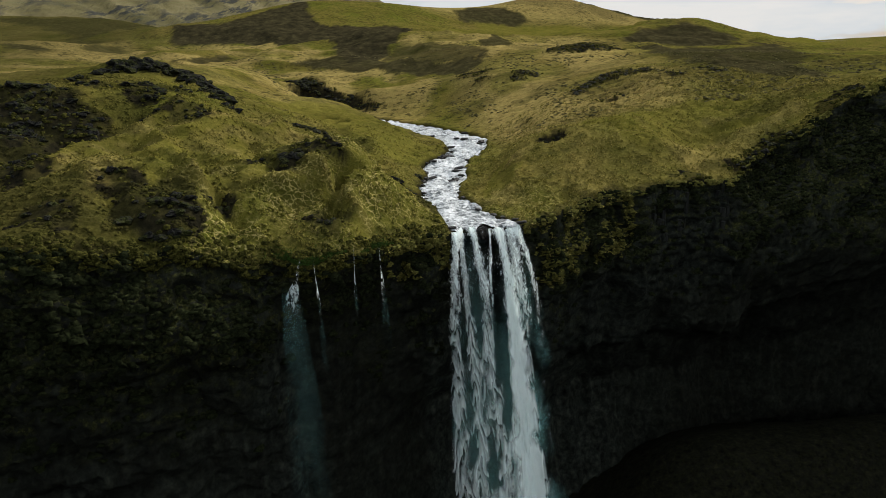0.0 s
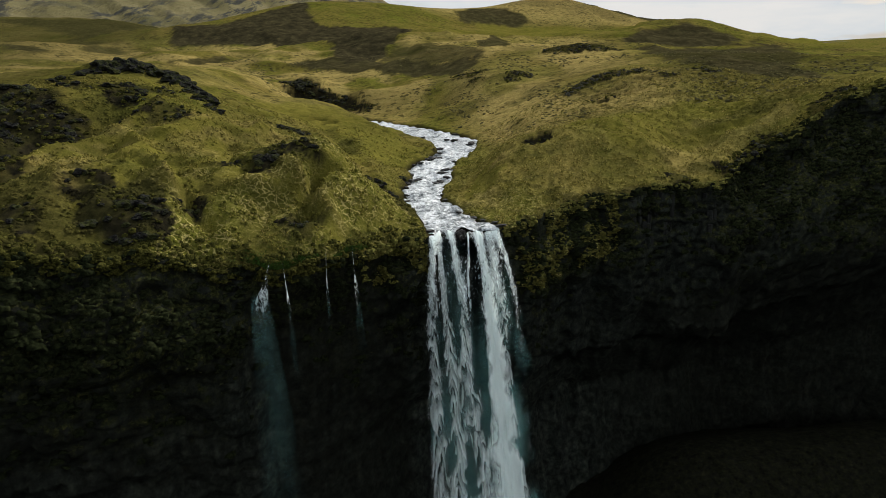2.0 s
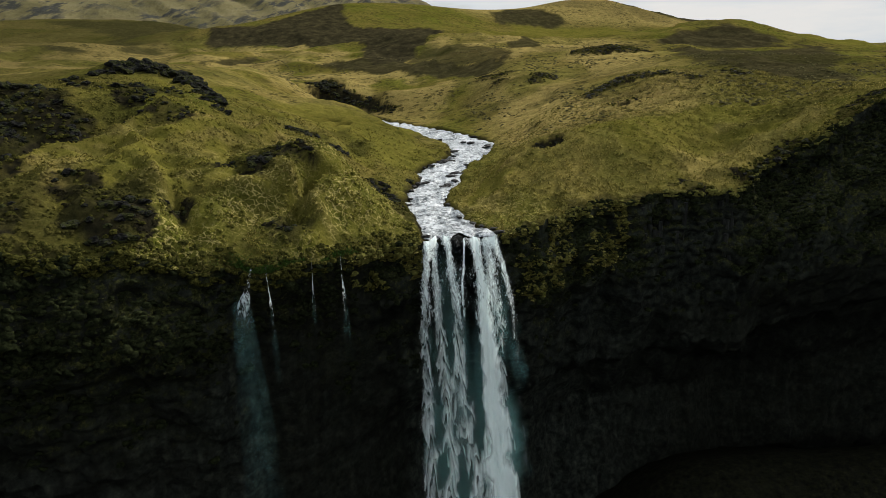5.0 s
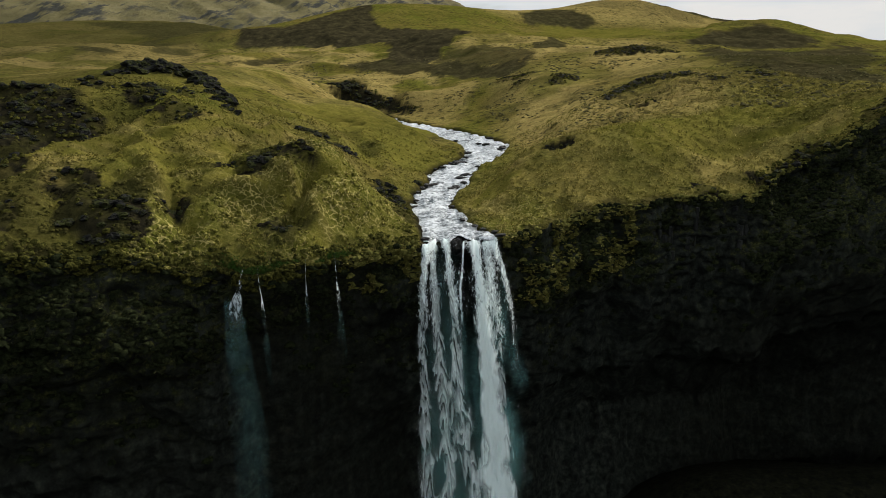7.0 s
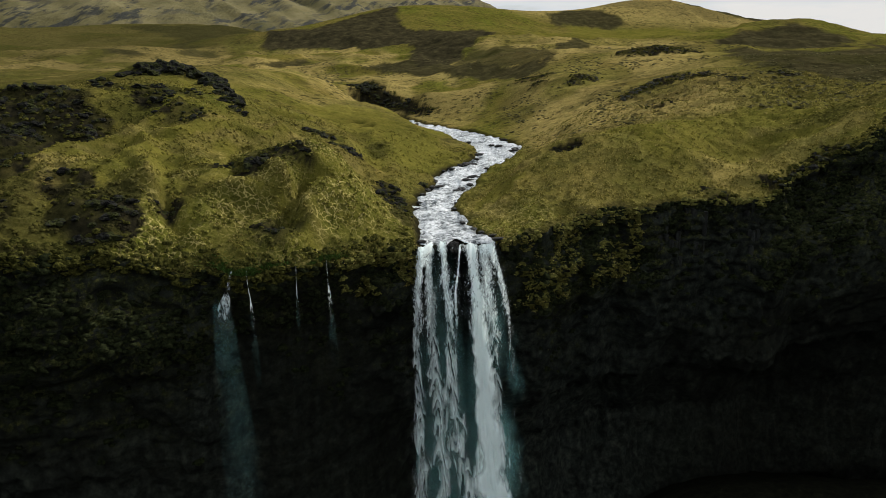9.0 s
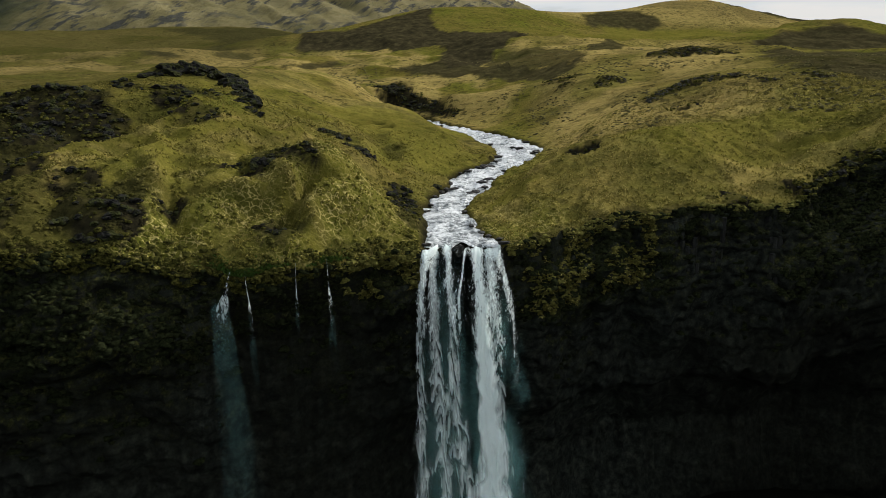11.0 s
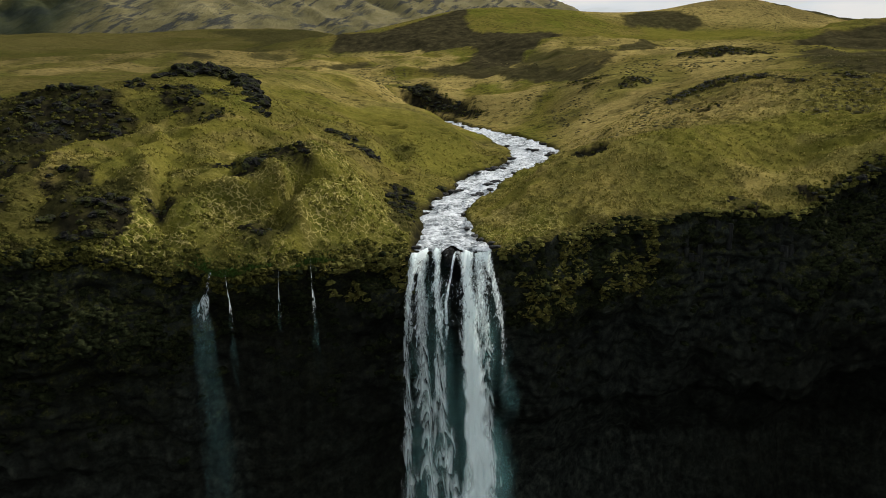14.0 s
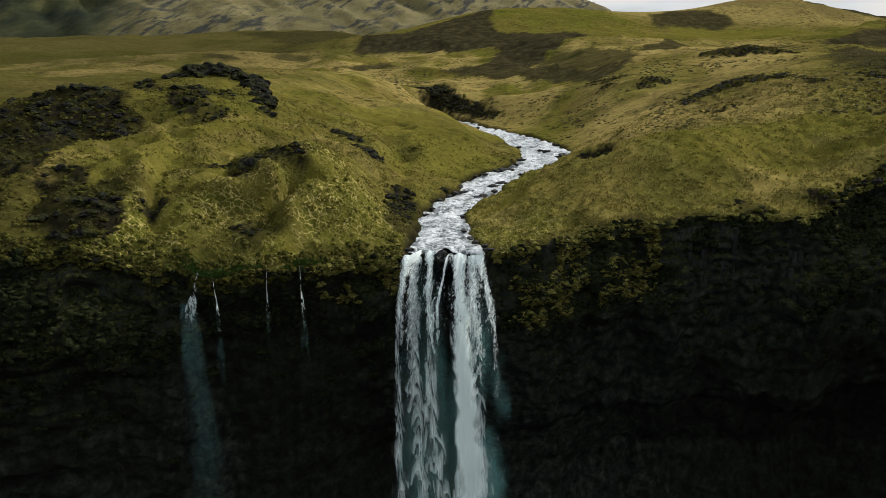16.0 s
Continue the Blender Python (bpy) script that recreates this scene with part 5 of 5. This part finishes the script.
tagged(clumps("turf_cushions", np.concatenate([bx[on], ox]), np.concatenate([by[on], oy]),
              np.concatenate([land(bx[on], by[on]) - 0.5 * (1 - step(0, 1.6, bv[on])), land(ox, oy)]), 0.66, turf, 9, 0.75, 0.16, 0.3), "dark peaty turf and heather cushions", "turf", kind="stuff")

# dark clumps on the slopes beyond, added in place of tussock shadows
hx, hy = r.uniform(-70, 140, 26000), 50 + 170 * r.uniform(0, 1, 26000) ** 1.3
ok = (fbm(hx, hy, 16.0, 4, 61) + 0.6 * fbm(hx, hy, 4.0, 2, 69) > 0.36) & (bank(hx, hy) > 3) & ((hx > 14) | (hy > 125)) & (r.uniform(0, 1, 26000) < 0.45)
hx, hy = hx[ok], hy[ok]
tagged(clumps("heather", hx, hy, land(hx, hy), 0.8, dash_clump_mat, 31, 0.45, 0.2, 0.0, 5), "low dark clumps scattered over the slopes in place of tussock shadows", "heather", kind="stuff")

# mossy turf sagging over the brow either side of the fall
gx_, gd_ = np.concatenate([r.uniform(10.6, 31, 1900), r.uniform(-9.5, -0.6, 800)]), np.concatenate([r.uniform(0, 1, 1900) ** 1.2 * 10, r.uniform(0, 1, 800) ** 1.3 * 5.5])
gi, gk = np.searchsorted(fx, gx_), np.searchsorted(depth, gd_)
ok = fbm(gx_, gd_, 2.6, 3, 157) > -0.15
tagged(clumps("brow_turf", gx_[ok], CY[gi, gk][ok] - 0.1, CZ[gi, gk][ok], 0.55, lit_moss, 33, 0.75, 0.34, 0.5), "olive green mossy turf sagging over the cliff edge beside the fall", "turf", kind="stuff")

tagged(tufts("brow_grass", gx_[ok], CY[gi, gk][ok] - 0.25, CZ[gi, gk][ok] + 0.1, 0.5, blade, 9, 0.7, 16), "olive grass hanging over the cliff edge beside the fall", "grass", kind="stuff")

# turf lying on the ledges, and shaggy lumps all along the brow
idx = r.randint(0, CX.size, 120000)
cxs, cys, czs, cds, cup = CX.ravel()[idx], CY.ravel()[idx], CZ.ravel()[idx], D.ravel()[idx], up.ravel()[idx]
ok = (cup > 0.45) & (cds > 2.0) & (cds < 17) & (np.abs(cxs) < 90) & (np.abs(cxs - 5) > 6.5) & ((cxs < -22) | (cxs > -6)) & (fbm(cxs, czs, 3.0, 3, 159) > -0.1) & (r.uniform(0, 1, len(idx)) < 0.8 - 0.045 * cds) & ~((cxs > 24) & (cxs < 51) & (cds < 8))
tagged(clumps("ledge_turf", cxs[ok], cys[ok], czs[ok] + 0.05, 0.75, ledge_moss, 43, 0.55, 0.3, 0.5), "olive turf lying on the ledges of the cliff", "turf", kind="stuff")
ok = (cds < np.where(cxs > 11, 0.7, 1.6)) & (np.abs(cxs) < 92) & (np.abs(cxs - 5) > 5.8) & (fbm(cxs, cds, 1.8, 3, 160) > -0.25) & (r.uniform(0, 1, len(idx)) < 0.75)
# lumps split by tone: dark turf to the west, lit moss colour elsewhere
west = ok & (cxs < -9)
ok &= ~west
tagged(clumps("brow_turf_lumps", cxs[west], cys[west] - 0.15, czs[west] + 0.1, 0.7, turf, 47, 0.7, 0.32, 0.7), "dark shaggy lumps of turf sagging over the brow of the cliff", "turf", kind="stuff")
tagged(clumps("brow_lumps", cxs[ok], cys[ok] - 0.15, czs[ok] + 0.1, 0.7, lit_moss, 45, 0.7, 0.32, 0.7), "shaggy lumps of turf sagging over the brow of the cliff", "turf", kind="stuff")

# grass hanging on the cliff's brow and ledges
idx = r.randint(0, CX.size, 50000)
cxs, cys, czs = CX.ravel()[idx], CY.ravel()[idx], CZ.ravel()[idx]
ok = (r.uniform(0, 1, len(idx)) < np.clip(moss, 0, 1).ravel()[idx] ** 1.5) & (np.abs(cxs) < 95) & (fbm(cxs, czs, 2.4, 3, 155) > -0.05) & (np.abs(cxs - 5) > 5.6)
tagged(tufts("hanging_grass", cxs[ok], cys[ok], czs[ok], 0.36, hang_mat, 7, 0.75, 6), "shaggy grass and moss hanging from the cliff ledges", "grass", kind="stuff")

# lush leaves where the side streams leave the turf
lx = np.concatenate([r.normal(-18.0, 1.5, 700), r.normal(-21, 1.0, 250), r.normal(-10.6, 0.8, 500)])
ly = rim(lx) + 0.25 + np.abs(r.normal(0.2, 0.9, len(lx)))
tagged(tufts("green_plants", lx, ly, land(lx, ly) - 0.3, 0.42, fern, 7, 0.15, 8), "lush green plants round the side streams", "plant", kind="stuff")

# ---- basalt columns standing in the wall, parts of the cliff ----
cliff_ob = bpy.data.objects["cliff"]
column_mat, t, b = material("basalt_columns", 0.75, 0.15)
p = place(t)
cc = ramp(t, noise_at(t, place(t, 1.0, (1, 1, 0.3)), 1.6, 8, 0.7), [(0.32, (0.006, 0.006, 0.006)), (0.52, (0.017, 0.018, 0.016)), (0.72, (0.042, 0.044, 0.038))])
t.links.new(mixc(t, ramp(t, noise_at(t, p, 1.2, 6, 0.7), [(0.54, 0.0), (0.62, 0.8)]), cc, (0.020, 0.020, 0.006)), b.inputs["Base Color"])
relief(t, b, noise_at(t, p, 3.0, 7, 0.7), 0.8, 0.15)


def column_mesh(seed):
    """A five- or six-sided basalt prism, 1 m wide and 1 m high, with broken ends and worn edges."""
    rr = random.Random(seed)
    n = rr.choice((5, 6))
    bm = bmesh.new()
    rings = []
    for z, shrink in ((0, 0.9), (0.05, 1), (0.5, 1), (0.95, 1), (1, 0.88)):
        rings.append([bm.verts.new((0.5 * shrink * math.cos(6.283 * k / n) * rr.uniform(0.93, 1.07), 0.5 * shrink * math.sin(6.283 * k / n) * rr.uniform(0.93, 1.07), z)) for k in range(n)])
    for lo, hi in zip(rings, rings[1:]):
        for k in range(n):
            bm.faces.new((lo[k], lo[(k + 1) % n], hi[(k + 1) % n], hi[k]))
    bm.faces.new(rings[0][::-1])
    bm.faces.new(rings[-1])
    me = bpy.data.meshes.new("basalt_column")
    bm.to_mesh(me)
    bm.free()
    me.materials.append(column_mat)
    return me


COLUMNS = [column_mesh(k) for k in range(6)]
rng = random.Random(19)
x = 22.0
while x < 49.0:
    i = int(np.argmin(np.abs(fx - x)))
    top = 0.6 + 0.7 * abs(math.sin(x * 0.5)) + rng.uniform(0, 0.5)
    gap = fbm(np.array([x]), np.array([3.0]), 7.0, 2, 201)[0]
    if gap > -0.15:
        d0, w = top, rng.uniform(0.7, 1.0)
        for seg in range(rng.choice((2, 2, 3))):
            h = rng.uniform(1.8, 4.2)
            k = int(np.argmin(np.abs(depth - (d0 + 0.5 * h))))
            ob = part("basalt_column", rng.choice(COLUMNS), cliff_ob)
            ob.location = (x + rng.uniform(-0.1, 0.1), float(CY[i, k]) + 0.46 + rng.uniform(-0.15, 0.25), float(rz[i]) - d0 - h)
            ob.rotation_euler = (rng.uniform(-0.03, 0.03), rng.uniform(-0.03, 0.03), rng.uniform(0, 6.28))
            ob.scale = (w, w, h * 0.98)
            d0 += h
    x += rng.uniform(0.55, 0.8)
